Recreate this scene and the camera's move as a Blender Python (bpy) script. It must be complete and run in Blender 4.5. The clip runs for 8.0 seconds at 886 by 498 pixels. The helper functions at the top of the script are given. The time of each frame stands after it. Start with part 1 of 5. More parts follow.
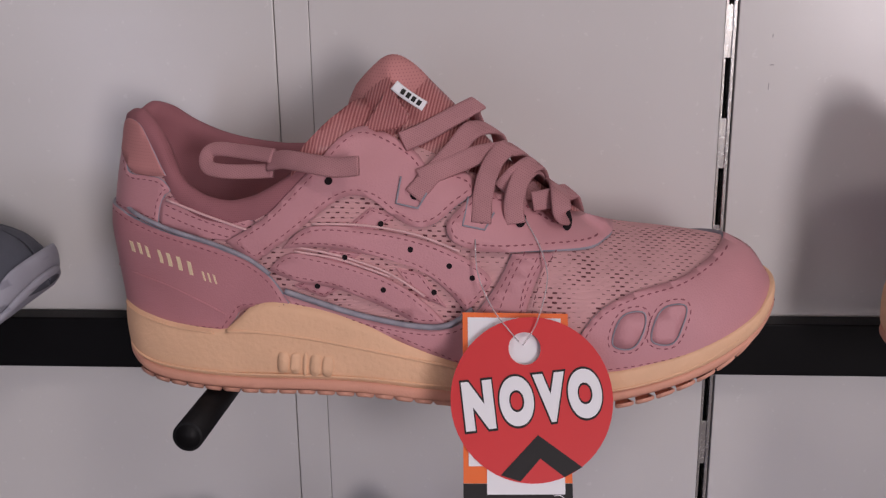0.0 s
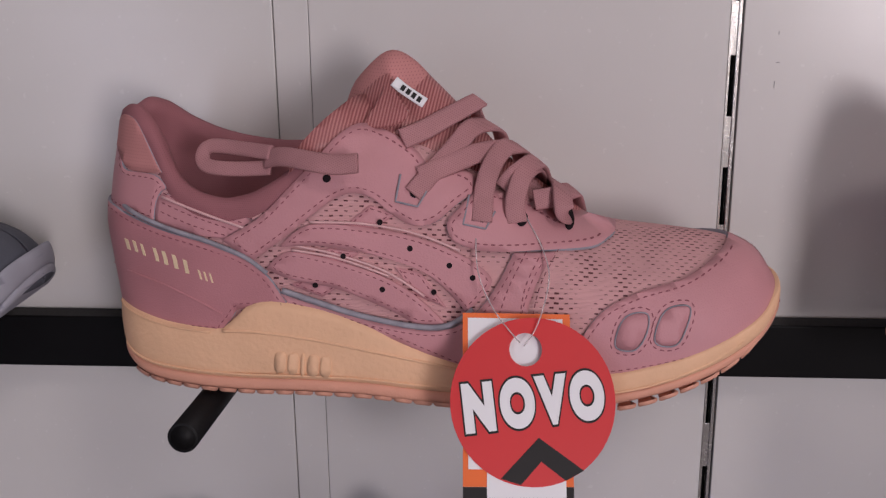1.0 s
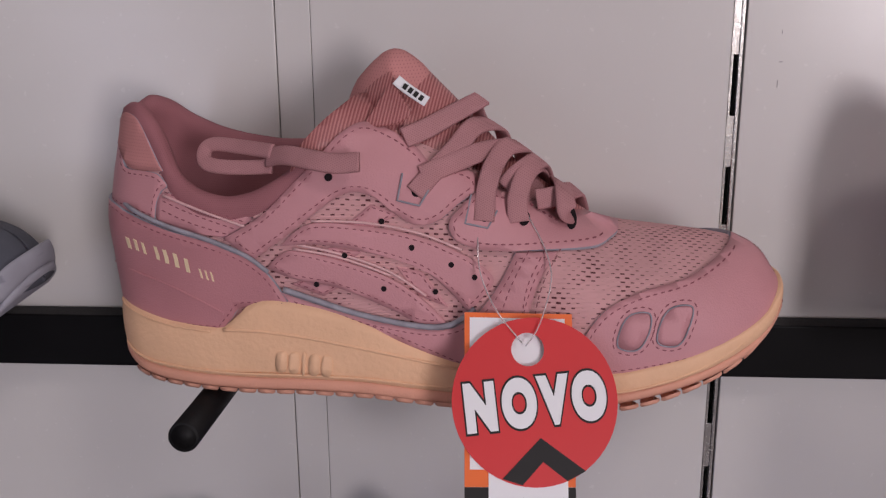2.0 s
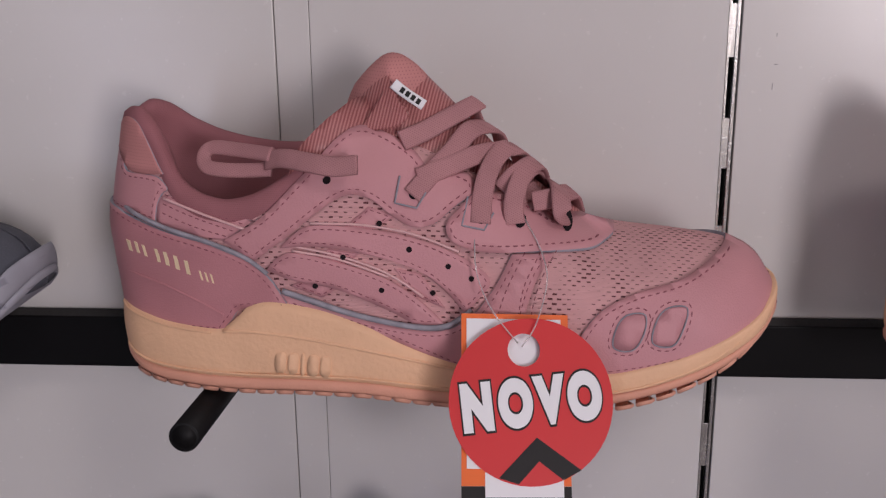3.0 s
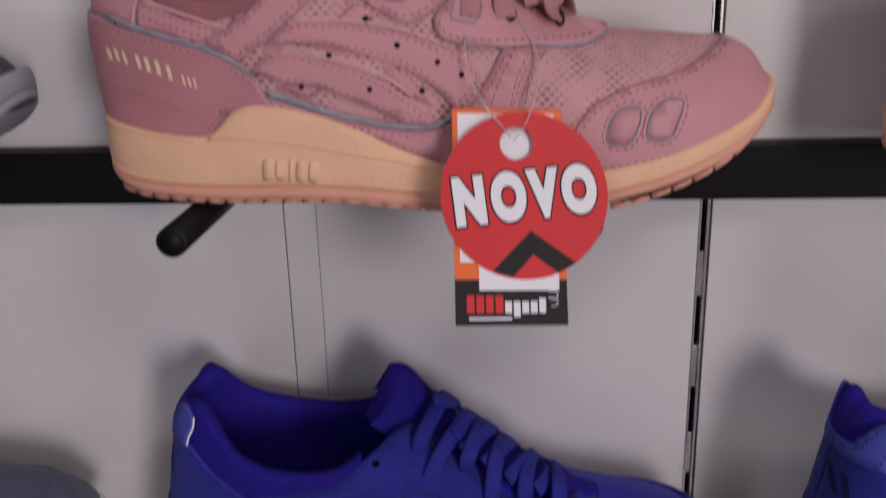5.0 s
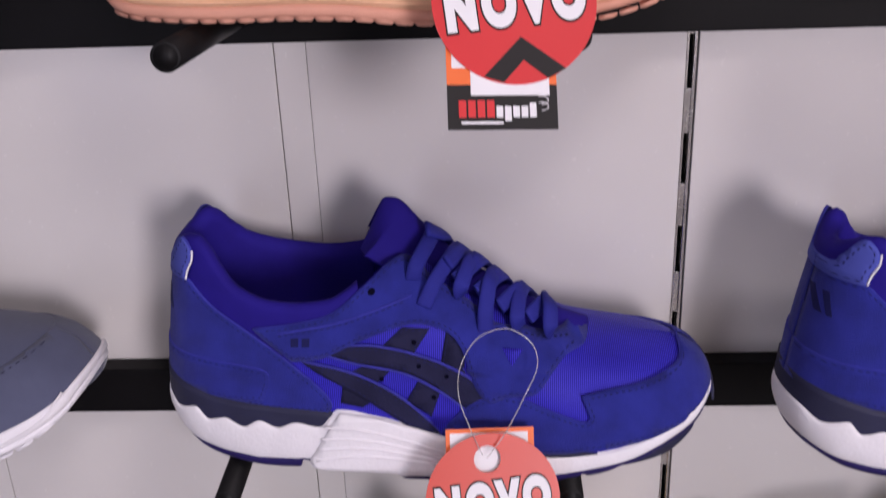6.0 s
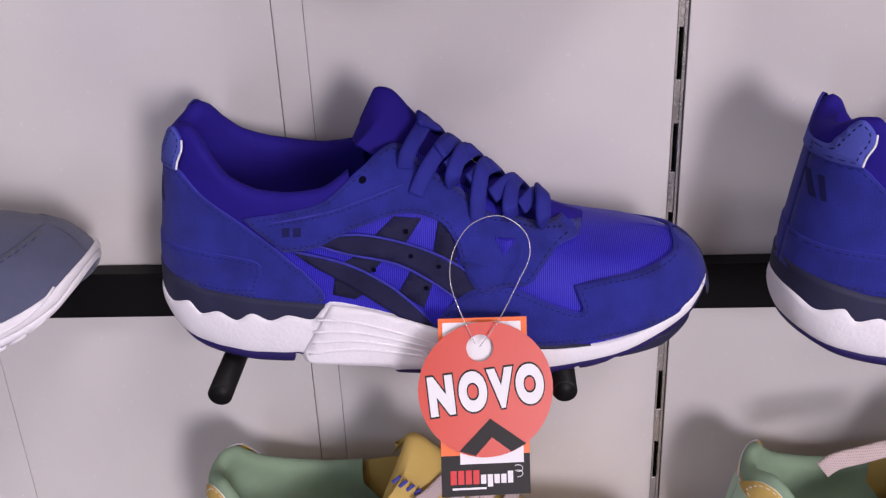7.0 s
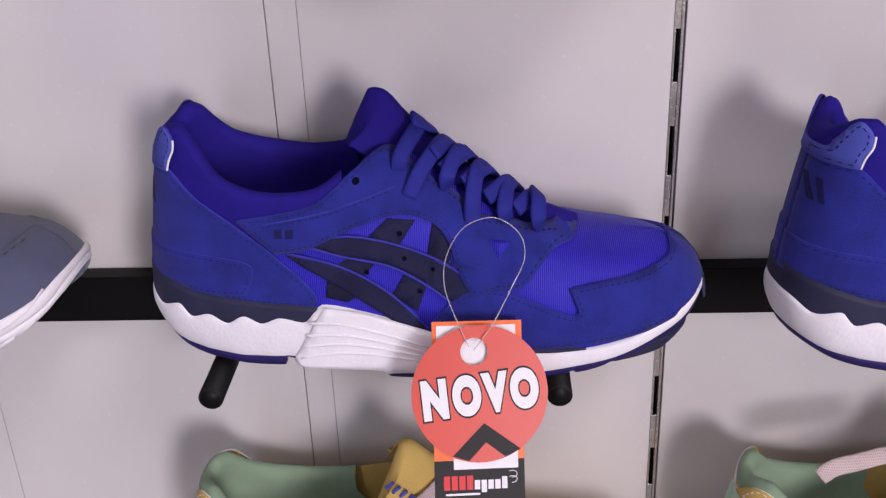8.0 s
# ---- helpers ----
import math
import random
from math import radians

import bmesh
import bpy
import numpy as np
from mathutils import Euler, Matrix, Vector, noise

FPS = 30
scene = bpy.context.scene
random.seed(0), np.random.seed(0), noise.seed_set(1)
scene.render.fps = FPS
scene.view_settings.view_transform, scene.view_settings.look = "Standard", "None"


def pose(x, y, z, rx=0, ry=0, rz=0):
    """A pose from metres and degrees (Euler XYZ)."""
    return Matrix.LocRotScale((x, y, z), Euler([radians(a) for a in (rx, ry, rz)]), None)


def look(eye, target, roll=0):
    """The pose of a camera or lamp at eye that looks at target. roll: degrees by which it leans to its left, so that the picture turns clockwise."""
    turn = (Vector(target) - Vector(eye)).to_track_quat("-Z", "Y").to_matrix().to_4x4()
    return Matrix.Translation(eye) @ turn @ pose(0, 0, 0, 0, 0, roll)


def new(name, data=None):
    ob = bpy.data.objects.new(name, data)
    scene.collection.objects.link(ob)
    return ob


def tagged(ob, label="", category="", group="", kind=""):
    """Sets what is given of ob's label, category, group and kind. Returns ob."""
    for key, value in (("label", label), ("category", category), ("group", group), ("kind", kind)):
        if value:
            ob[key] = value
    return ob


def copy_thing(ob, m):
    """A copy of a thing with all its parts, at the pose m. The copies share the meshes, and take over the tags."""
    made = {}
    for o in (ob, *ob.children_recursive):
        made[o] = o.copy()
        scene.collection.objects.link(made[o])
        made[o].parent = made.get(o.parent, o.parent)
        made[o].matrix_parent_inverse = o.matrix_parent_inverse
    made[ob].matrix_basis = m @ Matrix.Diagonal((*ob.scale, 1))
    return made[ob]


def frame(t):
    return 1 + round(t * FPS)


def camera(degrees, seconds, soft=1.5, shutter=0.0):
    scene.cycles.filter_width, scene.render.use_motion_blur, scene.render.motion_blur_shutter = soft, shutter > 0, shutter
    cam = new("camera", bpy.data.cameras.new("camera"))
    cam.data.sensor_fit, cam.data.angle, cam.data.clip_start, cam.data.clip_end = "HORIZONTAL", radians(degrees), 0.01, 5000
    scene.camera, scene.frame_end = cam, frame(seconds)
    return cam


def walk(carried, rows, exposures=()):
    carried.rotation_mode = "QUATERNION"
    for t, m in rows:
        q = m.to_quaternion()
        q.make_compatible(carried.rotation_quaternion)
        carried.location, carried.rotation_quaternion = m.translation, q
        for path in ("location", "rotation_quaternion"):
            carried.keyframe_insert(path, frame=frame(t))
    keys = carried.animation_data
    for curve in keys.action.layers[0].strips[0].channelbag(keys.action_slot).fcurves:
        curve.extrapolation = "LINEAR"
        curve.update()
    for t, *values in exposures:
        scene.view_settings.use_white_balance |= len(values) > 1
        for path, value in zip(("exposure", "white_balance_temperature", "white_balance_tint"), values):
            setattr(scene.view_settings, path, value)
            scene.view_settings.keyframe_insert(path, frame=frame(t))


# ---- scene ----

# ---------------------------------------------------------------- camera
cam = camera(46.98, 8.0, soft=1.3, shutter=0.5)
ROWS = [  # seconds, x, y, z, pitch, roll, yaw
    (0.0, 0.0000, 0.0000, 1.5000, -16.24, 0.73, 3.55),
    (0.5, 0.0005, 0.0040, 1.4993, -16.32, 0.72, 3.61),
    (1.0, -0.0001, 0.0061, 1.4983, -16.30, 0.53, 3.66),
    (1.5, -0.0015, 0.0075, 1.4974, -16.35, 0.40, 3.66),
    (3.0, 0.0018, 0.0037, 1.4998, -16.35, 0.57, 3.86),
    (3.5, 0.0017, 0.0006, 1.4975, -16.03, 0.56, 3.87),
    (4.0, 0.0041, 0.0009, 1.4862, -15.19, 0.90, 3.70),
    (4.5, 0.0019, -0.0037, 1.4629, -14.74, 0.98, 3.47),
    (5.0, 0.0021, -0.0039, 1.4495, -19.95, 1.45, 3.15),
    (5.2, 0.0039, -0.0045, 1.4425, -21.56, 1.49, 3.22),
    (6.3, -0.0007, -0.0322, 1.4013, -25.35, 2.22, 1.78),
    (6.5, 0.0051, -0.0326, 1.3937, -26.25, 2.71, 1.96),
    (7.0, 0.0056, -0.0385, 1.3789, -25.82, 2.33, 2.39),
    (7.5, 0.0057, -0.0380, 1.3771, -25.40, 2.13, 2.52),
    (8.0, 0.0062, -0.0351, 1.3737, -25.29, 2.09, 2.26),
]
EXPOSURES = [(0.0, 0.0, 6400, 20), (4.0, 0.0, 6400, 20), (5.2, 0.0, 6350, 21), (6.3, 0.68, 6300, 25), (8.0, 0.68, 6300, 25)]
walk(cam, [(t, pose(x, y, z, 90 + pitch, roll, yaw)) for t, x, y, z, pitch, roll, yaw in ROWS], EXPOSURES)

# ---------------------------------------------------------------- light
world = bpy.data.worlds.new("sky")
scene.world = world
world.use_nodes = True
wn = world.node_tree.nodes
sky = wn.new("ShaderNodeTexSky")
sky.sky_type, sky.sun_disc = "NISHITA", False
sky.sun_elevation, sky.sun_rotation = radians(40), radians(160)
wn["Background"].inputs["Strength"].default_value = 0.1
world.node_tree.links.new(sky.outputs[0], wn["Background"].inputs[0])


def area_lamp(name, at, target, width, height, watts, colour):
    data = bpy.data.lights.new(name, "AREA")
    data.shape, data.size, data.size_y, data.energy, data.color = "RECTANGLE", width, height, watts, colour
    ob = new(name, data)
    ob.matrix_world = look(at, target)
    return ob


# daylight through the two shop windows behind the camera, and added ceiling fill
area_lamp("window_light_1", (1.75, -3.32, 1.75), (0.6, 0.4, 1.3), 0.75, 1.2, 58, (1.0, 0.96, 0.965))
area_lamp("window_light_2", (-1.75, -3.32, 1.75), (-0.9, 0.4, 1.3), 0.6, 1.2, 6, (0.80, 0.83, 1.0))
# narrow lamp of unseen origin, placed to reflect as a streak in the laminate
area_lamp("narrow_strip_light", (-1.62, -3.40, 0.75), (-1.0, 0.4, 1.0), 0.17, 1.0, 5, (0.80, 0.84, 1.0))
# unseen ceiling lamps, added as fill from above
for lx, ly, watts in ((-0.7, -0.75, 2.0), (0.8, -0.75, 9), (0.0, -2.3, 4)):
    area_lamp("ceiling_fill_light", (lx, ly, 2.78), (lx, ly, 0), 0.4, 0.4, watts, (1.0, 0.94, 0.88))

# ---------------------------------------------------------------- materials


def material(name, colour, rough=0.6, metal=0.0, vary=0.12, scale=40.0, bump=0.15, fine=900.0, coat=0.0, sheen=0.0, spec=0.3):
    """A surface with stains at one scale and grain at another, in object space."""
    m = bpy.data.materials.new(name)
    m.use_nodes = True
    nt = m.node_tree
    n, l = nt.nodes, nt.links
    b = n["Principled BSDF"]
    co = n.new("ShaderNodeTexCoord")
    big = n.new("ShaderNodeTexNoise")
    big.inputs["Scale"].default_value, big.inputs["Detail"].default_value = scale, 4
    grain = n.new("ShaderNodeTexNoise")
    grain.inputs["Scale"].default_value, grain.inputs["Detail"].default_value = fine, 3
    l.new(co.outputs["Object"], big.inputs["Vector"])
    l.new(co.outputs["Object"], grain.inputs["Vector"])
    ramp = n.new("ShaderNodeMapRange")
    ramp.inputs["From Min"].default_value, ramp.inputs["From Max"].default_value = 0.3, 0.7
    ramp.inputs["To Min"].default_value, ramp.inputs["To Max"].default_value = 1 - vary, 1 + vary
    l.new(big.outputs["Fac"], ramp.inputs["Value"])
    mul = n.new("ShaderNodeVectorMath")
    mul.operation = "SCALE"
    mul.inputs[0].default_value = colour
    l.new(ramp.outputs[0], mul.inputs["Scale"])
    l.new(mul.outputs[0], b.inputs["Base Color"])
    rr = n.new("ShaderNodeMapRange")
    rr.inputs["To Min"].default_value, rr.inputs["To Max"].default_value = rough - 0.08, rough + 0.08
    l.new(grain.outputs["Fac"], rr.inputs["Value"])
    l.new(rr.outputs[0], b.inputs["Roughness"])
    b.inputs["Metallic"].default_value = metal
    b.inputs["Coat Weight"].default_value = coat
    b.inputs["Sheen Weight"].default_value = sheen
    b.inputs["Specular IOR Level"].default_value = spec
    if bump:
        bp = n.new("ShaderNodeBump")
        bp.inputs["Strength"].default_value, bp.inputs["Distance"].default_value = bump, 0.0006
        l.new(grain.outputs["Fac"], bp.inputs["Height"])
        l.new(bp.outputs[0], b.inputs["Normal"])
    return m


def woven(name, light, dark, across=1500.0, along=1500.0, hole=0.5, rough=0.8, bump=0.5, wobble=0.0, sheen=0.0, turn=0.0, patchy=0.0, knit=0.0, thin=0.0, slant=0.0, spec=0.25):
    """Textile: a lattice of small dark gaps between raised threads, laid out along x and z of the thing."""
    m = bpy.data.materials.new(name)
    m.use_nodes = True
    nt = m.node_tree
    n, l = nt.nodes, nt.links
    b = n["Principled BSDF"]
    co = n.new("ShaderNodeTexCoord")
    mp = n.new("ShaderNodeMapping")
    mp.inputs["Rotation"].default_value = (0, radians(turn), 0)
    l.new(co.outputs["Object"], mp.inputs["Vector"])
    vec = mp.outputs[0]
    if wobble:
        ns = n.new("ShaderNodeTexNoise")
        ns.inputs["Scale"].default_value = 120
        l.new(mp.outputs[0], ns.inputs["Vector"])
        ad = n.new("ShaderNodeVectorMath")
        ad.operation = "MULTIPLY_ADD"
        ad.inputs[1].default_value = (wobble, wobble, wobble)
        l.new(ns.outputs["Color"], ad.inputs[0])
        l.new(mp.outputs[0], ad.inputs[2])
        vec = ad.outputs[0]
    sep = n.new("ShaderNodeSeparateXYZ")
    l.new(vec, sep.inputs[0])

    def wave(source, k, shift=None):
        a = n.new("ShaderNodeMath")
        a.operation = "MULTIPLY"
        a.inputs[1].default_value = k
        l.new(source, a.inputs[0])
        last = a
        if shift:
            c = n.new("ShaderNodeMath")
            c.operation = "ADD"
            l.new(a.outputs[0], c.inputs[0])
            l.new(shift, c.inputs[1])
            last = c
        s = n.new("ShaderNodeMath")
        s.operation = "SINE"
        l.new(last.outputs[0], s.inputs[0])
        return s.outputs[0], last.outputs[0]

    up = n.new("ShaderNodeMath")
    up.operation, up.inputs[1].default_value = "MULTIPLY_ADD", slant
    l.new(sep.outputs["Y"], up.inputs[0])
    l.new(sep.outputs["Z"], up.inputs[2])
    rows, phase = wave(up.outputs[0], across)
    half = n.new("ShaderNodeMath")
    half.operation = "MULTIPLY"
    half.inputs[1].default_value = 0.5
    l.new(phase, half.inputs[0])
    fl = n.new("ShaderNodeMath")
    fl.operation = "SNAP"
    fl.inputs[1].default_value = math.pi
    l.new(half.outputs[0], fl.inputs[0])
    cols, _ = wave(sep.outputs["X"], along, fl.outputs[0])
    pr = n.new("ShaderNodeMath")
    pr.operation = "MINIMUM"
    slim = n.new("ShaderNodeMath")
    slim.operation, slim.inputs[1].default_value = "SUBTRACT", thin
    l.new(rows, slim.inputs[0])
    l.new(slim.outputs[0], pr.inputs[0])
    l.new(cols, pr.inputs[1])
    depth = pr
    if patchy:  # the gaps close up here and there
        pn = n.new("ShaderNodeTexNoise")
        pn.inputs["Scale"].default_value, pn.inputs["Detail"].default_value = 95, 2
        l.new(co.outputs["Object"], pn.inputs["Vector"])
        pm = n.new("ShaderNodeMath")
        pm.operation, pm.inputs[1].default_value, pm.inputs[2].default_value = "MULTIPLY_ADD", patchy * 2, -patchy
        l.new(pn.outputs["Fac"], pm.inputs[0])
        depth = n.new("ShaderNodeMath")
        depth.operation = "ADD"
        l.new(pr.outputs[0], depth.inputs[0])
        l.new(pm.outputs[0], depth.inputs[1])
    edge = n.new("ShaderNodeMapRange")
    edge.inputs["From Min"].default_value, edge.inputs["From Max"].default_value = hole - 0.25, hole + 0.15
    l.new(depth.outputs[0], edge.inputs["Value"])
    mix = n.new("ShaderNodeMix")
    mix.data_type = "RGBA"
    mix.inputs["A"].default_value, mix.inputs["B"].default_value = (*light, 1), (*dark, 1)
    l.new(edge.outputs[0], mix.inputs["Factor"])
    big = n.new("ShaderNodeTexNoise")
    big.inputs["Scale"].default_value = 60
    l.new(co.outputs["Object"], big.inputs["Vector"])
    mr = n.new("ShaderNodeMapRange")
    mr.inputs["To Min"].default_value, mr.inputs["To Max"].default_value = 0.82, 1.18
    l.new(big.outputs["Fac"], mr.inputs["Value"])
    sc = n.new("ShaderNodeVectorMath")
    sc.operation = "SCALE"
    l.new(mix.outputs["Result"], sc.inputs[0])
    l.new(mr.outputs[0], sc.inputs["Scale"])
    l.new(sc.outputs[0], b.inputs["Base Color"])
    b.inputs["Roughness"].default_value = rough
    b.inputs["Specular IOR Level"].default_value = spec
    b.inputs["Sheen Weight"].default_value = sheen
    bp = n.new("ShaderNodeBump")
    bp.invert = True
    bp.inputs["Strength"].default_value, bp.inputs["Distance"].default_value = bump, 0.0005
    l.new(edge.outputs[0], bp.inputs["Height"])
    last = bp
    if knit:
        fine, _ = wave(up.outputs[0], knit)
        last = n.new("ShaderNodeBump")
        last.inputs["Strength"].default_value, last.inputs["Distance"].default_value = 0.5, 0.0003
        l.new(fine, last.inputs["Height"])
        l.new(bp.outputs[0], last.inputs["Normal"])
    l.new(last.outputs[0], b.inputs["Normal"])
    return m


M_WALL = material("laminate_panel", (0.63, 0.605, 0.585), 0.24, vary=0.035, scale=9, bump=0.03, fine=300, spec=0.5)
# greys of the unseen room, kept dark so that little light bounces
M_ROOM = material("unseen_room_grey", (0.27, 0.26, 0.27), 0.8, vary=0.05, scale=3, fine=200)
M_FLOOR = material("unseen_floor_grey", (0.22, 0.20, 0.19), 0.35, vary=0.08, scale=4, fine=150)
M_GAP = material("dark_gap", (0.26, 0.25, 0.245), 0.8)
M_CHROME = material("zinc_plated_steel", (0.62, 0.6, 0.58), 0.25, metal=1.0, vary=0.15, scale=60, bump=0.1)
M_BLACK = material("black_lacquered_steel", (0.004, 0.0035, 0.004), 0.45, vary=0.2, scale=30, bump=0.05, spec=0.12)
M_RUBBER = material("black_rubber", (0.006, 0.0055, 0.006), 0.5, vary=0.2, scale=60, bump=0.2, spec=0.2)
M_PINK = material("pink_leather", (0.56, 0.262, 0.283), 0.5, vary=0.06, scale=30, bump=0.35, fine=1500, spec=0.35)
M_PINK_DEEP = material("rose_leather", (0.49, 0.208, 0.228), 0.45, vary=0.06, scale=30, bump=0.35, fine=1500, spec=0.35)
M_PEACH = material("peach_foam", (0.82, 0.50, 0.31), 0.62, vary=0.05, scale=50, bump=0.6, fine=500)
M_GUM = material("salmon_rubber", (0.70, 0.34, 0.24), 0.55, vary=0.06, scale=50, bump=0.3)
M_BLUE = material("blue_suede", (0.0195, 0.0245, 0.232), 0.85, vary=0.2, scale=70, bump=0.8, fine=1600, sheen=0.08, spec=0.2)
M_WHITE = material("white_foam", (0.82, 0.80, 0.83), 0.55, vary=0.03, scale=60, bump=0.5, fine=500)
M_INDIGO = material("indigo_rubber", (0.018, 0.011, 0.095), 0.55, vary=0.15, scale=60, bump=0.2)
M_NAVY = material("navy_rubber", (0.022, 0.023, 0.058), 0.6, vary=0.15, scale=60, bump=0.2)
M_RED = material("red_card", (0.64, 0.028, 0.030), 0.42, vary=0.04, scale=20, bump=0.03, spec=0.3)
# the same red card with warm glare put into its colour
M_RED_GLARE = material("red_card_glare", (0.62, 0.05, 0.022), 0.36, vary=0.04, scale=20, bump=0.03, spec=0.35)
M_ORANGE = material("orange_card", (0.85, 0.16, 0.03), 0.4, vary=0.03, scale=20, bump=0.03)
M_PAPER = material("white_paper", (0.83, 0.82, 0.84), 0.6, vary=0.02, scale=20, bump=0.03)
M_INK = material("black_ink", (0.012, 0.010, 0.010), 0.5, vary=0.05, scale=20, bump=0.02, spec=0.25)
M_PINK_KNIT = woven("pink_mesh", (0.68, 0.37, 0.37), (0.13, 0.04, 0.045), 3000, 1750, 0.5, wobble=0.0012, patchy=1.5, knit=11000, thin=0.3, slant=0.75)

# ---------------------------------------------------------------- building blocks


def mesh_object(name, verts, faces, mats, smooth=True, slots=None):
    me = bpy.data.meshes.new(name)
    me.from_pydata([tuple(v) for v in verts], [], faces)
    for m in (mats if isinstance(mats, (list, tuple)) else [mats]):
        me.materials.append(m)
    if slots is not None:
        me.polygons.foreach_set("material_index", slots)
    me.polygons.foreach_set("use_smooth", [smooth] * len(faces))
    me.update()
    return new(name, me)


def part(name, bm, mats, parent=None, label="", smooth=True):
    """Links a bmesh, or verts and faces, as one mesh under a thing or a part."""
    if isinstance(bm, tuple):
        ob = mesh_object(name, bm[0], bm[1], mats, smooth, bm[2] if len(bm) > 2 else None)
    else:
        me = bpy.data.meshes.new(name)
        bm.to_mesh(me)
        bm.free()
        for m in (mats if isinstance(mats, (list, tuple)) else [mats]):
            me.materials.append(m)
        me.polygons.foreach_set("use_smooth", [smooth] * len(me.polygons))
        ob = new(name, me)
    ob.parent = parent
    return tagged(ob, label)


def box_mesh(x0, x1, y0, y1, z0, z1, bevel=0.0):
    bm = bmesh.new()
    bmesh.ops.create_cube(bm, size=1)
    for v in bm.verts:
        v.co = Vector(((x0 + x1) / 2 + v.co.x * (x1 - x0), (y0 + y1) / 2 + v.co.y * (y1 - y0), (z0 + z1) / 2 + v.co.z * (z1 - z0)))
    if bevel:
        bmesh.ops.bevel(bm, geom=bm.edges[:], offset=bevel, segments=2, affect="EDGES", profile=0.5)
    return bm


def structure(name, bm, mat, label, parent=None, category=""):
    return tagged(part(name, bm, mat, parent, smooth=False), label, category or name.split("_")[0], kind="structure")


def curve_at(knots, x):
    """A smooth value through knots (x, y), with no overshoot."""
    xs, ys = [k[0] for k in knots], [k[1] for k in knots]
    if x <= xs[0]:
        return ys[0]
    if x >= xs[-1]:
        return ys[-1]
    i = max(j for j in range(len(xs) - 1) if xs[j] <= x)

    def slope(j):
        if j == 0 or j == len(xs) - 1:
            k = 0 if j == 0 else len(xs) - 2
            return (ys[k + 1] - ys[k]) / (xs[k + 1] - xs[k])
        a, c = (ys[j] - ys[j - 1]) / (xs[j] - xs[j - 1]), (ys[j + 1] - ys[j]) / (xs[j + 1] - xs[j])
        return 0.0 if a * c <= 0 else 2 * a * c / (a + c)

    h = xs[i + 1] - xs[i]
    t = (x - xs[i]) / h
    return ((1 + 2 * t) * (1 - t) ** 2 * ys[i] + t * (1 - t) ** 2 * h * slope(i)
            + t * t * (3 - 2 * t) * ys[i + 1] + t * t * (t - 1) * h * slope(i + 1))


def spline(points, steps=6, closed=False):
    """A smooth line through points; one that is named twice in a row stays a corner."""
    pts = [tuple(p) for p in points]
    out, count = [], len(pts)
    for i in range(count if closed else count - 1):
        p1, p2 = np.array(pts[i], float), np.array(pts[(i + 1) % count], float)
        if np.allclose(p1, p2):
            continue
        p0 = np.array(pts[i - 1] if closed or i else pts[0], float)
        p3 = np.array(pts[(i + 2) % count] if closed or i + 2 < count else pts[-1], float)
        for k in range(steps):
            t = k / steps
            out.append(0.5 * (2 * p1 + (p2 - p0) * t + (2 * p0 - 5 * p1 + 4 * p2 - p3) * t * t + (3 * p1 - p0 - 3 * p2 + p3) * t ** 3))
    if not closed:
        out.append(np.array(pts[-1], float))
    return out


class Form:
    """The outside of a shoe, in millimetres: u from the heel to the toe, z up, v across (minus is the side that faces the room)."""

    def __init__(self, heel, toe, width, top=None, start=20.0, power=2.5):
        self.heel, self.toe, self.width, self.top, self.start, self.power = heel, toe, width, top, start, power

    def u(self, a, z):
        h = curve_at(self.heel, z)
        return h + (curve_at(self.toe, z) - h) * (1 - math.cos(math.pi * a)) / 2

    def a(self, u, z):
        h = curve_at(self.heel, z)
        s = (u - h) / (curve_at(self.toe, z) - h)
        return math.acos(max(-1.0, min(1.0, 1 - 2 * s))) / math.pi

    def half(self, a, z):
        w = curve_at(self.width, a)
        if self.top:
            r = (z - self.start) / (curve_at(self.top, self.u(a, z)) - self.start)
            r = max(0.0, min(1.0, r))
            w *= (1 - r ** self.power) ** (1 / self.power)
        return w

    def at(self, a, z, out=0.0, side=-1):
        """The place on the surface, out millimetres proud of it, in metres."""
        if self.top:
            z = min(z, curve_at(self.top, self.u(a, z)))
        p = Vector((self.u(a, z), -self.half(a, z), z))
        if out:
            e = 0.004
            da = Vector((self.u(min(a + e, 1), z) - self.u(max(a - e, 0), z), -self.half(min(a + e, 1), z) + self.half(max(a - e, 0), z), 0))
            dz = Vector((self.u(a, z + 0.4) - self.u(a, z - 0.4), -self.half(a, z + 0.4) + self.half(a, z - 0.4), 0.8))
            nrm = da.cross(dz)
            if nrm.length > 1e-9:
                p += nrm.normalized() * out
        if side > 0:
            p.y = -p.y
        return p * 0.001

    def place(self, u, z, out=0.0, side=-1):
        return self.at(self.a(u, z), z, out, side)


def rim_at(form, rim, a):
    """The height of the rim at a, where the form's own lean shifts it along."""
    z = 70.0
    for _ in range(14):
        z = 0.5 * z + 0.5 * curve_at(rim, form.u(a, z))
    return z


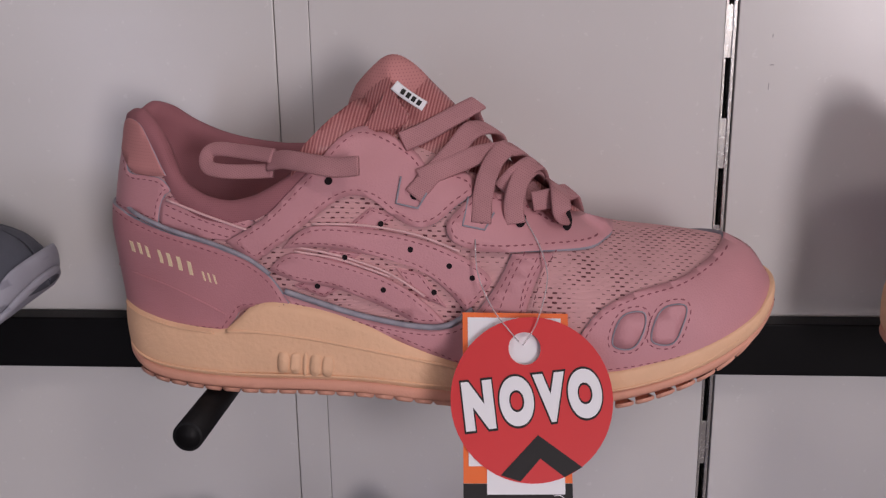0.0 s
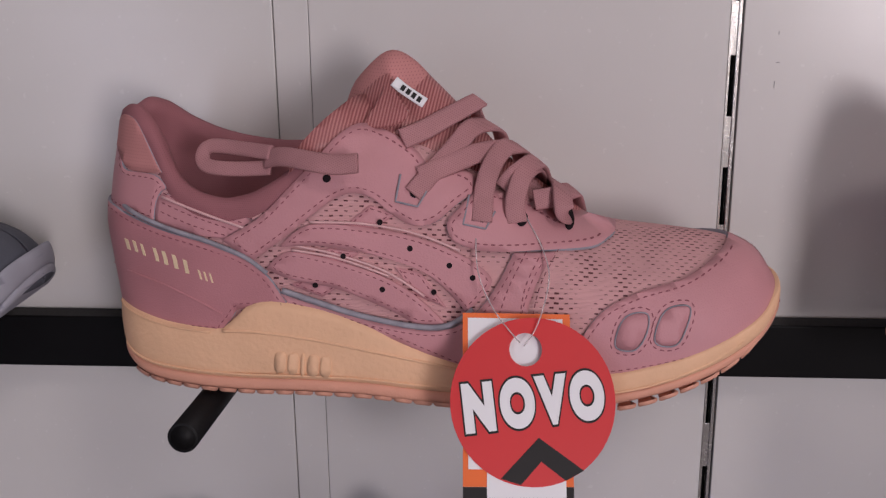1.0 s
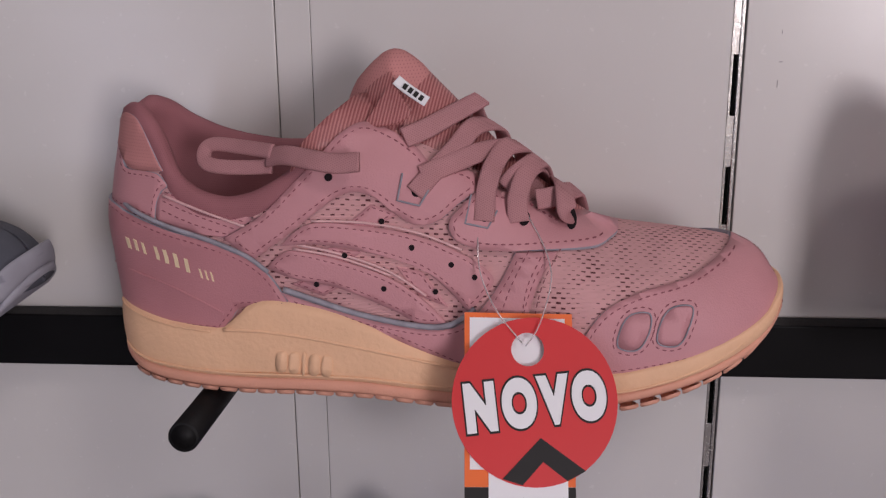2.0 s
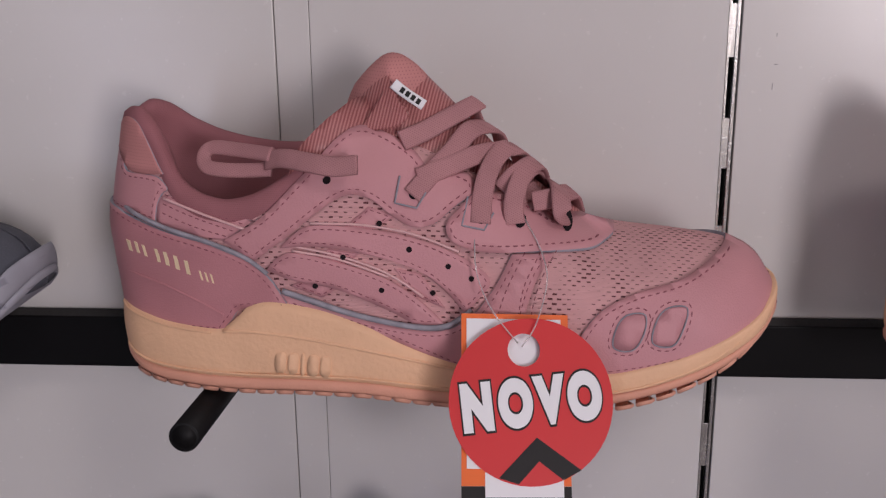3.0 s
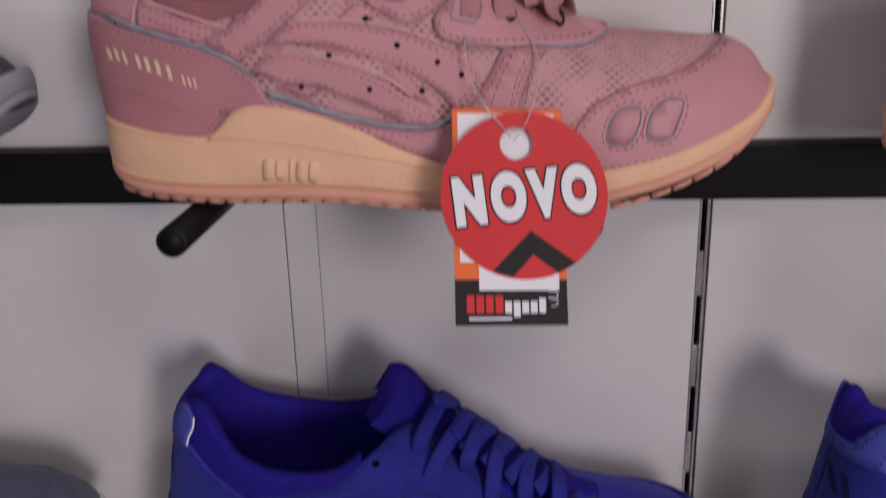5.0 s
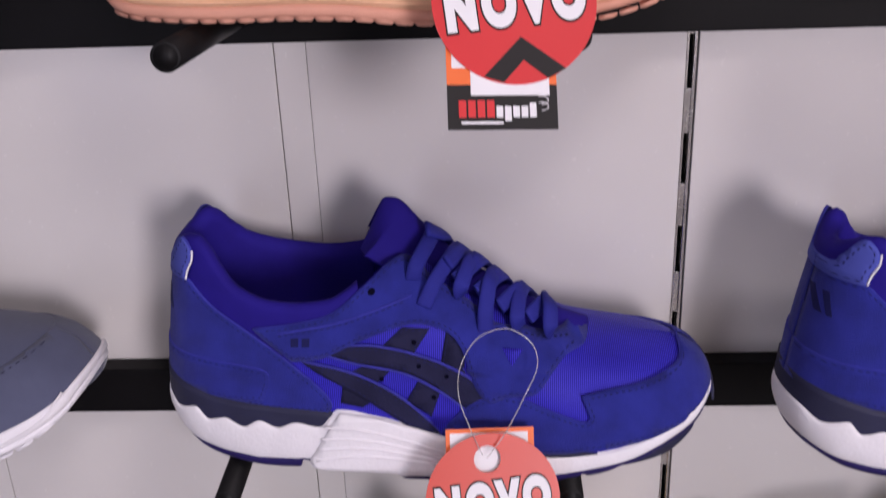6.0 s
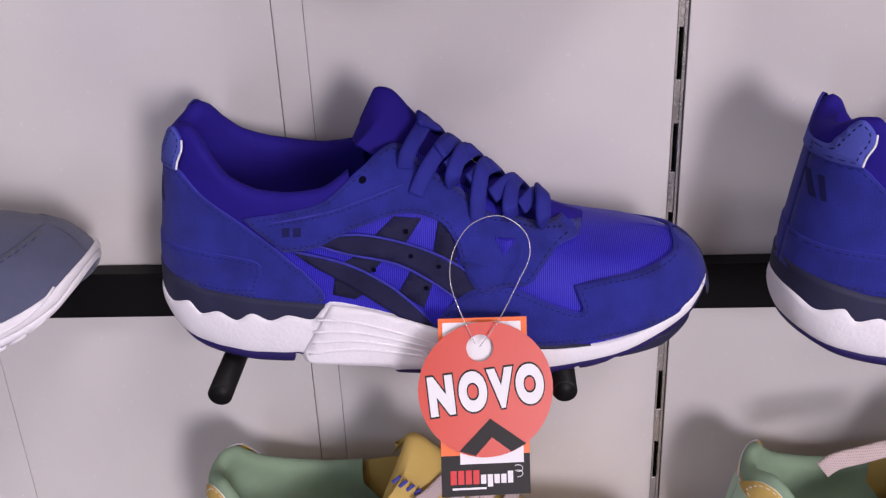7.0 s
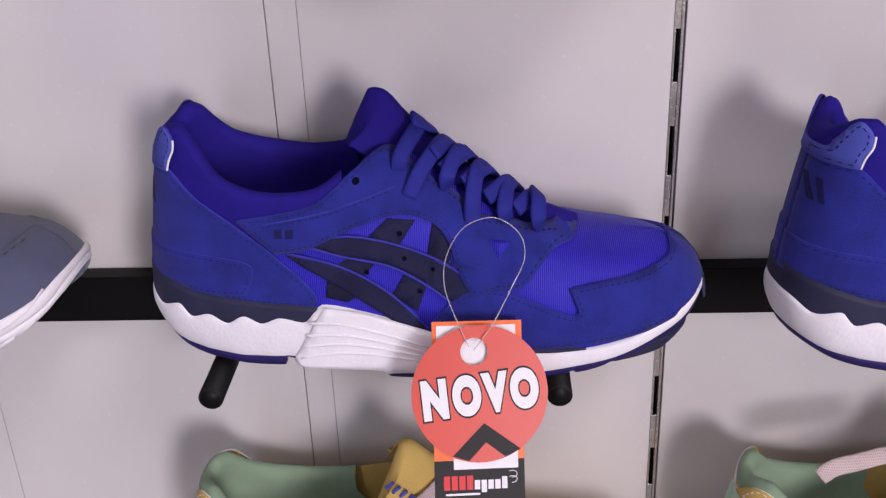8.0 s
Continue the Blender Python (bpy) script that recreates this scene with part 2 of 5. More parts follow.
def shell(form, low, rim, far=None, columns=90, levels=20):
    """Both sides of an upper, from the height low(u) to the rim(u)."""
    verts, faces = [], []
    for side in (-1, 1):
        base = len(verts)
        for i in range(columns + 1):
            a = i / columns
            u0 = form.u(a, 40)
            lo, hi = curve_at(low, u0), rim_at(form, rim if side < 0 else far or rim, a)
            for j in range(levels + 1):
                h = j / levels
                verts.append(form.at(a, lo + (hi - lo) * (1 - (1 - h) ** 1.5), 0, side))
        for i in range(columns):
            for j in range(levels):
                q = [base + i * (levels + 1) + j, base + (i + 1) * (levels + 1) + j, base + (i + 1) * (levels + 1) + j + 1, base + i * (levels + 1) + j + 1]
                faces.append(q if side < 0 else q[::-1])
    bm = bmesh.new()
    vs = [bm.verts.new(v) for v in verts]
    for f in faces:
        bm.faces.new([vs[k] for k in f])
    bmesh.ops.remove_doubles(bm, verts=bm.verts[:], dist=0.0002)
    return bm


def slab(form, low, high, columns=110, levels=8, bulge=2.0, roof=True):
    """A closed layer of a sole between the heights low(u) and high(u), on both sides."""
    verts, faces = [], []
    rings = []
    order = [(i / columns, -1) for i in range(columns + 1)] + [(i / columns, 1) for i in range(columns - 1, 0, -1)]
    for a, side in order:
        u0 = form.u(a, 15)
        lo, hi = curve_at(low, u0), curve_at(high, u0)
        ring = []
        for j in range(levels + 1):
            h = j / levels
            ring.append(len(verts))
            verts.append(form.at(a, lo + (hi - lo) * h, bulge * (math.sin(math.pi * min(1, h * 1.0)) ** 0.6 - 0.5 * (h < 0.001)), side))
        rings.append(ring)
    count = len(rings)
    for i in range(count):
        r, q = rings[i], rings[(i + 1) % count]
        for j in range(levels):
            faces.append((r[j], q[j], q[j + 1], r[j + 1]))
    for i in range(columns):
        n1, n2 = rings[i], rings[i + 1]
        f1, f2 = rings[(count - i) % count], rings[count - i - 1]
        if i == 0:
            faces += [(n1[0], f2[0], n2[0]), (n1[-1], n2[-1], f2[-1])]
        elif i == columns - 1:
            faces += [(n1[0], f1[0], n2[0]), (n1[-1], n2[-1], f1[-1])]
        else:
            faces += [(n1[0], f1[0], f2[0], n2[0]), (n1[-1], n2[-1], f2[-1], f1[-1])]
    return verts, faces


def panel(form, outline, thick=1.0, base=0.0, side=-1, smooth=True, steps=6, cell=5.0):
    """A sheet with the given outline (u, z), laid over a form, with a cut edge as its second material."""
    pts = spline(outline, steps, True) if smooth else [np.array(p, float) for p in outline]
    flat = [(form.a(p[0], p[1]) * 300, p[1]) for p in pts]
    bm = bmesh.new()
    vs = []
    for p in flat:
        if not vs or (Vector((p[0], p[1], 0)) - vs[-1].co).length > 0.05:
            vs.append(bm.verts.new((p[0], p[1], 0)))
    if (vs[0].co - vs[-1].co).length < 0.05:
        bm.verts.remove(vs.pop())
    bm.faces.new(vs)
    lo = [min(v.co[k] for v in vs) for k in (0, 1)]
    hi = [max(v.co[k] for v in vs) for k in (0, 1)]
    for k in (0, 1):
        x = math.floor(lo[k] / cell) * cell + cell
        while x < hi[k]:
            co, no = ((x, 0, 0), (1, 0, 0)) if k == 0 else ((0, x, 0), (0, 1, 0))
            bmesh.ops.bisect_plane(bm, geom=bm.verts[:] + bm.edges[:] + bm.faces[:], plane_co=co, plane_no=no, dist=1e-4)
            x += cell
    if sum(f.normal.z * f.calc_area() for f in bm.faces) < 0:
        bmesh.ops.reverse_faces(bm, faces=bm.faces[:])
    bottom = {v: (v.co.x / 300, v.co.y) for v in bm.verts}
    top = bm.faces[:]
    rim = [e for e in bm.edges if e.is_boundary]
    upper = {v: form.at(bottom[v][0], bottom[v][1], base + thick, side) for v in bottom}
    lower = {}
    for e in rim:
        for v in e.verts:
            if v not in lower:
                lower[v] = bm.verts.new(form.at(bottom[v][0], bottom[v][1], base - 0.4, side))
    for e in rim:
        a, c = e.verts
        f = e.link_faces[0]
        order = [l.vert for l in f.loops]
        if order[(order.index(a) + 1) % len(order)] is not c:
            a, c = c, a
        nf = bm.faces.new((c, a, lower[a], lower[c]))
        nf.material_index = 1
    for v, co in upper.items():
        v.co = co
    if side > 0:
        bmesh.ops.reverse_faces(bm, faces=bm.faces[:])
    return bm


def stitches(form, line, base=1.0, length=1.6, gap=1.2, width=0.5, side=-1, smooth=True, closed=False):
    """A row of short raised threads along a line (u, z) on a form."""
    pts = spline(line, 8, closed) if smooth else [np.array(p, float) for p in line]
    if closed:
        pts.append(pts[0])
    dist = [0.0]
    for p, q in zip(pts, pts[1:]):
        dist.append(dist[-1] + float(np.linalg.norm(q - p)))

    def along(d):
        k = int(np.searchsorted(dist, d))
        k = min(max(k, 1), len(pts) - 1)
        t = (d - dist[k - 1]) / max(dist[k] - dist[k - 1], 1e-6)
        return pts[k - 1] + (pts[k] - pts[k - 1]) * t

    verts, faces, d = [], [], 0.3
    while d + length < dist[-1]:
        p, q = along(d), along(d + length)
        if form.top and p[1] > curve_at(form.top, p[0]) - 2.0:
            d += length + gap
            continue
        w = np.array([-(q - p)[1], (q - p)[0]]) / length * width / 2
        m = (p + q) / 2
        k = len(verts)
        for c, o in ((p + w * .6, 0), (m + w, 0), (q + w * .6, 0), (q - w * .6, 0), (m - w, 0), (p - w * .6, 0), (m, .32)):
            verts.append(form.place(c[0], c[1], base + o + 0.02, side))
        faces += [(k + i, k + (i + 1) % 6, k + 6) for i in range(6)]
        d += length + gap
    return verts, faces


def tube(points, radius, sides=8, steps=5, closed=False, smooth=True):
    """A round cord through points in metres."""
    pts = [Vector(p) for p in (spline(points, steps, closed) if smooth else points)]
    verts, faces = [], []
    count = len(pts)
    ref = Vector((0.1, 0.9, 0.3))
    for i, p in enumerate(pts):
        d = (pts[(i + 1) % count] - pts[i - 1]) if closed or 0 < i < count - 1 else (pts[1] - pts[0] if i == 0 else pts[-1] - pts[-2])
        d.normalize()
        x = (ref - d * ref.dot(d)).normalized()
        ref = x
        y = d.cross(x)
        for k in range(sides):
            t = 2 * math.pi * k / sides
            verts.append(p + (x * math.cos(t) + y * math.sin(t)) * radius)
    for i in range(count if closed else count - 1):
        for k in range(sides):
            a, c = i * sides + k, i * sides + (k + 1) % sides
            e, g = ((i + 1) % count) * sides + k, ((i + 1) % count) * sides + (k + 1) % sides
            faces.append((a, c, g, e))
    if not closed:
        faces += [tuple(range(sides))[::-1], tuple((count - 1) * sides + k for k in range(sides))]
    return verts, faces


def ribbon(points, width, thick, normals, steps=7):
    """A flat lace through points (metres), its broad face turned to the given directions."""
    pts = [Vector(p) for p in spline(points, steps)]
    ns = [Vector(p) for p in normals]
    nrm = [ns[i].lerp(ns[i + 1], k / steps) for i in range(len(ns) - 1) for k in range(steps)] + [ns[-1]]
    prof = [(-0.5, 0), (-0.44, 0.42), (-0.2, 0.5), (0.2, 0.5), (0.44, 0.42), (0.5, 0), (0.44, -0.42), (-0.44, -0.42)]
    verts, faces = [], []
    count, m = len(pts), len(prof)
    for i, p in enumerate(pts):
        d = (pts[min(i + 1, count - 1)] - pts[max(i - 1, 0)]).normalized()
        y = (nrm[i] - d * nrm[i].dot(d)).normalized()
        x = d.cross(y)
        for px, py in prof:
            verts.append(p + x * px * width + y * py * thick)
    for i in range(count - 1):
        for k in range(m):
            faces.append((i * m + k, (i + 1) * m + k, (i + 1) * m + (k + 1) % m, i * m + (k + 1) % m))
    faces += [tuple(range(m)), tuple((count - 1) * m + k for k in range(m))[::-1]]
    return verts, faces


def inset(outline, d, steps=6):
    """The outline (u, z) drawn in by d millimetres."""
    pts = spline(outline, steps, True)
    n = len(pts)
    area = sum(pts[i][0] * pts[(i + 1) % n][1] - pts[(i + 1) % n][0] * pts[i][1] for i in range(n))
    s = 1 if area > 0 else -1
    out = []
    for i in range(n):
        e = pts[(i + 2) % n] - pts[i - 2]
        ln = np.linalg.norm(e)
        if ln < 1e-6:
            continue
        out.append(pts[i] + np.array([-e[1], e[0]]) / ln * d * s)
    keep = []
    for p in out:
        if min(np.linalg.norm(p - q) for q in pts) > 0.82 * d:
            keep.append(p)
    return keep


def overlay(shoe, form, name, outline, mats, label="", thick=1.1, base=0.0, stitch=2.2, thread=None, mirror=False, double=0.0, cell=5.0):
    """A sewn-on panel with its row of stitches; mirrored onto the far side too where it wraps round."""
    ob = part(name, panel(form, outline, thick, base, cell=cell), mats, shoe, label)
    if mirror:
        part(name, panel(form, outline, thick, base, 1, cell=cell), mats, shoe, label)
    if thread:
        for d in ((stitch, stitch + double) if double else (stitch,)):
            line = inset(outline, d)
            if len(line) > 6:
                part("stitching", stitches(form, line, base + thick - 0.05, smooth=False, closed=True), thread, ob, "darker stitching")
    return ob


def dimple(shoe, form, u, z, r, base, mat, name="punched_hole", label="dark punched hole", ring=0.0):
    """A small hole: a shallow dish in a rolled edge, its inner shade given by dark colour."""
    verts, faces = [form.place(u, z, base + 0.02)], []
    for k, (rr, o) in enumerate(((0.8, 0.1), (1.0, 0.22), (1.25, 0.02))):
        for i in range(12):
            t = 2 * math.pi * i / 12
            verts.append(form.place(u + r * rr * math.cos(t), z + r * rr * math.sin(t), base + o))
    for i in range(12):
        faces.append((0, 1 + i, 1 + (i + 1) % 12))
        for k in (0, 1):
            a, c = 1 + k * 12 + i, 1 + k * 12 + (i + 1) % 12
            faces.append((a, a + 12, c + 12, c))
    return part(name, (verts, faces), mat, shoe, label)


def thing(name, at, turn=0.0, label="", category="", group="", lean=0.0, roll=0.0):
    ob = new(name)
    ob.matrix_world = pose(*at, roll, lean, turn)
    return tagged(ob, label, category, group)

# ---------------------------------------------------------------- the room
WALL = 0.4614
# floor, ceiling and outer walls are unseen, added to shape the bounced light
structure("floor", box_mesh(-3.2, 3.2, -3.6, 0.6, -0.1, 0.0), M_FLOOR, "unseen grey shop floor, added for bounced light")
structure("ceiling", box_mesh(-3.2, 3.2, -3.6, 0.6, 2.8, 2.9), M_ROOM, "unseen grey shop ceiling, added for bounced light")
structure("wall_north", box_mesh(-3.2, 3.2, WALL + 0.022, WALL + 0.12, 0.0, 2.8), M_GAP, "dark backing behind the display panels", category="wall")
structure("wall_east", box_mesh(3.2, 3.3, -3.6, 0.6, 0.0, 2.8), M_ROOM, "unseen grey side wall, added for bounced light", category="wall")
structure("wall_west", box_mesh(-3.3, -3.2, -3.6, 0.6, 0.0, 2.8), M_ROOM, "unseen grey side wall, added for bounced light", category="wall")
south = new("wall_south")
tagged(south, "unseen grey wall with two large shop windows", "wall", kind="structure")
for x0, x1, z0, z1 in ((-3.2, -2.45, 0, 2.8), (-1.05, 1.05, 0, 2.8), (2.45, 3.2, 0, 2.8), (-2.45, -1.72, 0, 0.85), (-1.52, -1.05, 0, 0.85), (-1.72, -1.52, 0, 0.2), (-2.45, -1.05, 2.65, 2.8), (1.05, 2.45, 0, 0.85), (1.05, 2.45, 2.65, 2.8)):
    part("wall_piece", box_mesh(x0, x1, -3.6, -3.45, z0, z1), M_ROOM, south, smooth=False)

M_OPAL = material("opal_diffuser", (0.85, 0.84, 0.82), 0.5, vary=0.02)
# invented fixtures round the added ceiling lamps, out of view
for lx, ly in ((-0.7, -0.75), (0.8, -0.75), (0.0, -2.3)):
    lamp = thing("added_ceiling_light", (lx, ly, 2.8), label="unseen square ceiling light, added over a fill lamp", category="ceiling light", group="ceiling lights")
    for x0, x1, y0, y1 in ((-0.24, 0.24, -0.24, -0.21), (-0.24, 0.24, 0.21, 0.24), (-0.24, -0.21, -0.21, 0.21), (0.21, 0.24, -0.21, 0.21)):
        part("frame_bar", box_mesh(x0, x1, y0, y1, -0.03, 0.0, 0.003), M_ROOM, lamp, smooth=False)
    part("diffuser", box_mesh(-0.209, 0.209, -0.209, 0.209, -0.012, -0.004), M_OPAL, lamp, smooth=False)

# display wall: laminate panels with a slotted steel upright between two of them
PANEL_EDGES = ((-2.0, -0.2892), (-0.2888, -0.1051), (-0.1047, -0.0892), (-0.0889, 0.0945), (0.1003, 0.2860), (0.2867, 2.0))
for i, (x0, x1) in enumerate(PANEL_EDGES):
    deep = 0.0006 if i == 2 else 0.0
    structure("wall_panel", box_mesh(x0, x1, WALL + deep, WALL + 0.018, 0.15, 2.4, 0.0004), M_WALL, "light grey laminate display wall panel", category="wall panel")


def slotted_upright(x0, x1, z0, z1, first, pitch=0.0497, slot=0.0265):
    """A narrow steel channel with a row of slots, set back between two panels."""
    up = thing("slotted_upright", (0, 0, 0), label="narrow zinc-plated slotted steel upright between wall panels", category="shelf upright")
    y = WALL + 0.0012
    s0, s1 = x0 + 0.0009, x1 - 0.0022
    part("flange", box_mesh(x0, s0, y - 0.0016, y + 0.004, z0, z1), M_CHROME, up, smooth=False)
    part("flange", box_mesh(s1, x1 - 0.0005, y, y + 0.004, z0, z1, 0.0003), M_CHROME, up, smooth=False)
    z = first - pitch * math.floor((first - z0) / pitch)
    while z < z1:
        part("web", box_mesh(s0, s1, y + 0.0003, y + 0.002, z - (pitch - slot), z, 0.0003), M_CHROME, up, smooth=False)
        z += pitch
    # black sheet that stands in for the shade behind the slots
    part("channel", box_mesh(s0, s1, y + 0.008, y + 0.009, z0, z1), M_BLACK, up, smooth=False)
    return up


for x, z, w, h in ((0.1158, 1.4505, 0.0016, 0.0004), (0.1153, 1.4632, 0.0003, 0.0016), (0.0785, 1.3745, 0.0012, 0.0007), (0.115, 1.441, 0.0003, 0.003)):
    scuff = part("scuff_mark", box_mesh(x - w / 2, x + w / 2, WALL - 0.0002, WALL + 0.0004, z - h / 2, z + h / 2), M_GAP, None, smooth=False)
    tagged(scuff, "small grey scuff on the laminate wall panel", "scuff", "wall scuffs")
slotted_upright(0.0945, 0.1003, 0.8, 1.75, 1.4269)


def rail(z0, z1):
    ob = part("black_rail", box_mesh(-1.4, 1.4, 0.4483, WALL - 0.0008, z0, z1, 0.0008), M_BLACK, None, smooth=False)
    return tagged(ob, "black lacquered flat steel rail across the display wall", "rail", "shoe rails")


rail(1.3083, 1.3338)
rail(1.1043, 1.1312)
rail(0.9060, 0.9320)


def rod(x, y0, z0, y1, z1, r=0.0058):
    bm = bmesh.new()
    bmesh.ops.create_cone(bm, cap_ends=True, segments=28, radius1=r, radius2=r, depth=1)
    d = Vector((0, y1 - y0, z1 - z0))
    bmesh.ops.bevel(bm, geom=[e for e in bm.edges if abs(e.verts[0].co.z - e.verts[1].co.z) < 0.1], offset=r * 0.22, segments=3, affect="EDGES")
    m = Matrix.Translation(Vector((x, (y0 + y1) / 2, (z0 + z1) / 2))) @ d.to_track_quat("Z", "Y").to_matrix().to_4x4()
    for v in bm.verts:
        v.co.z = v.co.z * d.length
    bmesh.ops.transform(bm, matrix=m, verts=bm.verts[:])
    ob = part("support_rod", bm, M_RUBBER)
    return tagged(ob, "black round rod sticking out of the rail under a shoe", "shoe support", "support rods")


for x, tip in ((-0.1178, 0.3365), (0.0325, 0.352)):
    rod(x, 0.4482, 1.3215, tip, 1.3288)
for x in (-0.1265, 0.0345):
    rod(x, 0.4482, 1.1145, 0.357, 1.1135)

# ---------------------------------------------------------------- hang tags


def word(text, size, bold, depth, at=(0, 0, 0), lean=0.0):
    """Lettering as a mesh that faces -y, its middle at the given place."""
    cu = bpy.data.curves.new("lettering", "FONT")
    cu.body, cu.size, cu.offset, cu.extrude = text, size, bold, depth
    cu.align_x, cu.align_y, cu.space_character = "CENTER", "CENTER", 1.36
    ob = bpy.data.objects.new("lettering", cu)
    scene.collection.objects.link(ob)
    me = bpy.data.meshes.new_from_object(ob.evaluated_get(bpy.context.evaluated_depsgraph_get()))
    bpy.data.objects.remove(ob)
    bm = bmesh.new()
    bm.from_mesh(me)
    bpy.data.meshes.remove(me)
    bmesh.ops.transform(bm, matrix=Matrix.Translation(at) @ pose(0, 0, 0, 90, 0, 0) @ pose(0, 0, 0, 0, 0, lean) @ Matrix.Diagonal((0.82, 1.22, 1, 1)), verts=bm.verts[:])
    return bm


def plate(outline, y, thick, holes=()):
    """A flat piece of card with the outline (x, z), its face at y."""
    bm = bmesh.new()
    edges = []
    for loop in (outline, *holes):
        vs = [bm.verts.new((p[0], y, p[1])) for p in loop]
        edges += [bm.edges.new((vs[i], vs[(i + 1) % len(vs)])) for i in range(len(vs))]
    bmesh.ops.triangle_fill(bm, use_beauty=True, edges=edges, normal=(0, -1, 0))
    for f in bm.faces:
        if f.normal.y > 0:
            f.normal_flip()
    got = bmesh.ops.extrude_face_region(bm, geom=bm.faces[:])
    for g in got["geom"]:
        if isinstance(g, bmesh.types.BMVert):
            g.co.y += thick
    bmesh.ops.recalc_face_normals(bm, faces=bm.faces[:])
    return bm


def circle(r, x=0.0, z=0.0, count=56):
    return [(x + r * math.cos(2 * math.pi * i / count), z + r * math.sin(2 * math.pi * i / count)) for i in range(count)]


def rect(x0, x1, z0, z1):
    return [(x0, z0), (x1, z0), (x1, z1), (x0, z1)]


def hang_tag(at, turn, pitch, roll, r, cx, card, card_turn, disc_mat):
    """A round card on top of a narrow rectangular one, on a nylon loop."""
    tag = thing("hang_tag", at, label="round red new-arrival tag over an orange and black store card", category="price tag", group="hang tags")
    tag.matrix_world = pose(*at) @ pose(0, 0, 0, 0, 0, turn) @ pose(0, 0, 0, pitch, roll, 0)
    disc = part("disc", plate(circle(r), 0, 0.0006, [circle(0.2 * r, -0.03 * r, 0.62 * r, 28)]), disc_mat, tag, "glossy red round card with punched hole", False)
    part("lettering_outline", word("NOVO", 0.58 * r, 0.066 * r, 0.00008, (0.0, -0.00012, -0.03 * r), 1.2), M_INK, disc, "black outline of the lettering", False)
    part("lettering", word("NOVO", 0.58 * r, 0.043 * r, 0.00008, (0.0, -0.0003, -0.03 * r), 1.2), M_PAPER, disc, "white capital letters", False)
    for s in (-1, 1):
        arm = [(0.02 * r, -0.43 * r), (0.02 * r, -0.71 * r), (s * 0.27 * r + 0.02 * r, -0.955 * r), (s * 0.50 * r + 0.02 * r, -0.86 * r)]
        part("chevron_arm", plate(arm, -0.0002, 0.0001), M_INK, disc, "black chevron", False)
    x0, x1, z0, z1, foot = card[0] * r, card[1] * r, card[2] * r, card[3] * r, card[4] * r
    back = part("card", plate(rect(x0, x1, foot, z1), 0, 0.0005), M_ORANGE, tag, "orange store card", False)
    back.matrix_basis = pose(card_turn[2], 0.0022, card_turn[3], card_turn[0], card_turn[1], 0)
    m = 0.062 * r
    w0, w1 = x0 + m, x1 - m * 1.5
    part("white_field", plate([(w0, foot + 0.2 * r), (w0 + 0.22 * r, foot + 0.2 * r), (w0 + 0.22 * r, foot - 0.13 * r), (w1, foot - 0.13 * r), (w1, z1 - m), (w0, z1 - m)], -0.0003, 0.0002), M_PAPER, back, "white printed field", False)
    part("footer", plate(rect(x0, x1, z0, foot - 0.002 * r), 0.0, 0.0005), M_INK, back, "black footer of the card", False)
    zz = (z0 + foot) / 2 - 0.04 * r
    wide = x1 - x0
    x = x0 + 0.1 * wide
    for k in range(4):  # the shop's mark, as plain bars
        part("mark_bar", plate(rect(x, x + 0.068 * wide, zz - 0.085 * r, zz + 0.12 * r), -0.0003, 0.0001), M_RED, back, "red bar", False)
        x += 0.085 * wide
    for k, tall in enumerate((0.05, 0.05, 0.05, 0.05, 0.09)):
        part("mark_bar", plate(rect(x, x + 0.06 * wide, zz - (0.13 if k == 1 else 0.085) * r, zz + tall * r), -0.0003, 0.0001), M_PAPER, back, "white bar", False)
        x += 0.076 * wide
    part("mark_bar", plate(rect(x0 + 0.12 * wide, x0 + 0.5 * wide, zz - 0.165 * r, zz - 0.135 * r), -0.0003, 0.0001), M_PAPER, back, "small white line", False)
    ring = []
    for k in range(3):
        ring = [(x0 + 0.86 * wide + 0.055 * wide * math.cos(t), zz + 0.07 * r * (k - 0.2) * 1.1 + 0.05 * r * math.sin(t)) for t in np.linspace(-1.7, 2.2, 14)]
        if k < 2:
            part("mark_swirl", tube([(p[0], -0.0003, p[1] + 0.06 * r) for p in ring], 0.0002, 5, 1, smooth=False), M_PAPER, back, "thin white swirl")
    return tag


M_NYLON = bpy.data.materials.new("clear_nylon")
M_NYLON.use_nodes = True
b = M_NYLON.node_tree.nodes["Principled BSDF"]
b.inputs["Base Color"].default_value, b.inputs["Roughness"].default_value = (0.9, 0.86, 0.86, 1), 0.12
b.inputs["Transmission Weight"].default_value, b.inputs["IOR"].default_value = 0.7, 1.4

tag_1 = hang_tag((0.0093, 0.3385, 1.3450), 11, -26, -1.5, 0.0297, 0, (-0.75, 0.57, -1.58, 1.02, -1.04), (-3, 5.5, -0.0025, 0.0015), M_RED)
part("string", tube([(-0.0016, -0.0004, 0.0196), (0.004, -0.002, 0.027), (0.0096, -0.0022, 0.0418), (0.0098, 0.0012, 0.0526), (0.0068, 0.0046, 0.0635), (0.003, 0.0075, 0.072), (-0.004, 0.008, 0.0735), (-0.0123, 0.0055, 0.0697), (-0.0148, 0.0022, 0.0588), (-0.0151, 0.0005, 0.0463), (-0.011, -0.0012, 0.033), (-0.003, -0.0008, 0.021)], 0.00028, 6), M_NYLON, tag_1, "clear nylon loop")
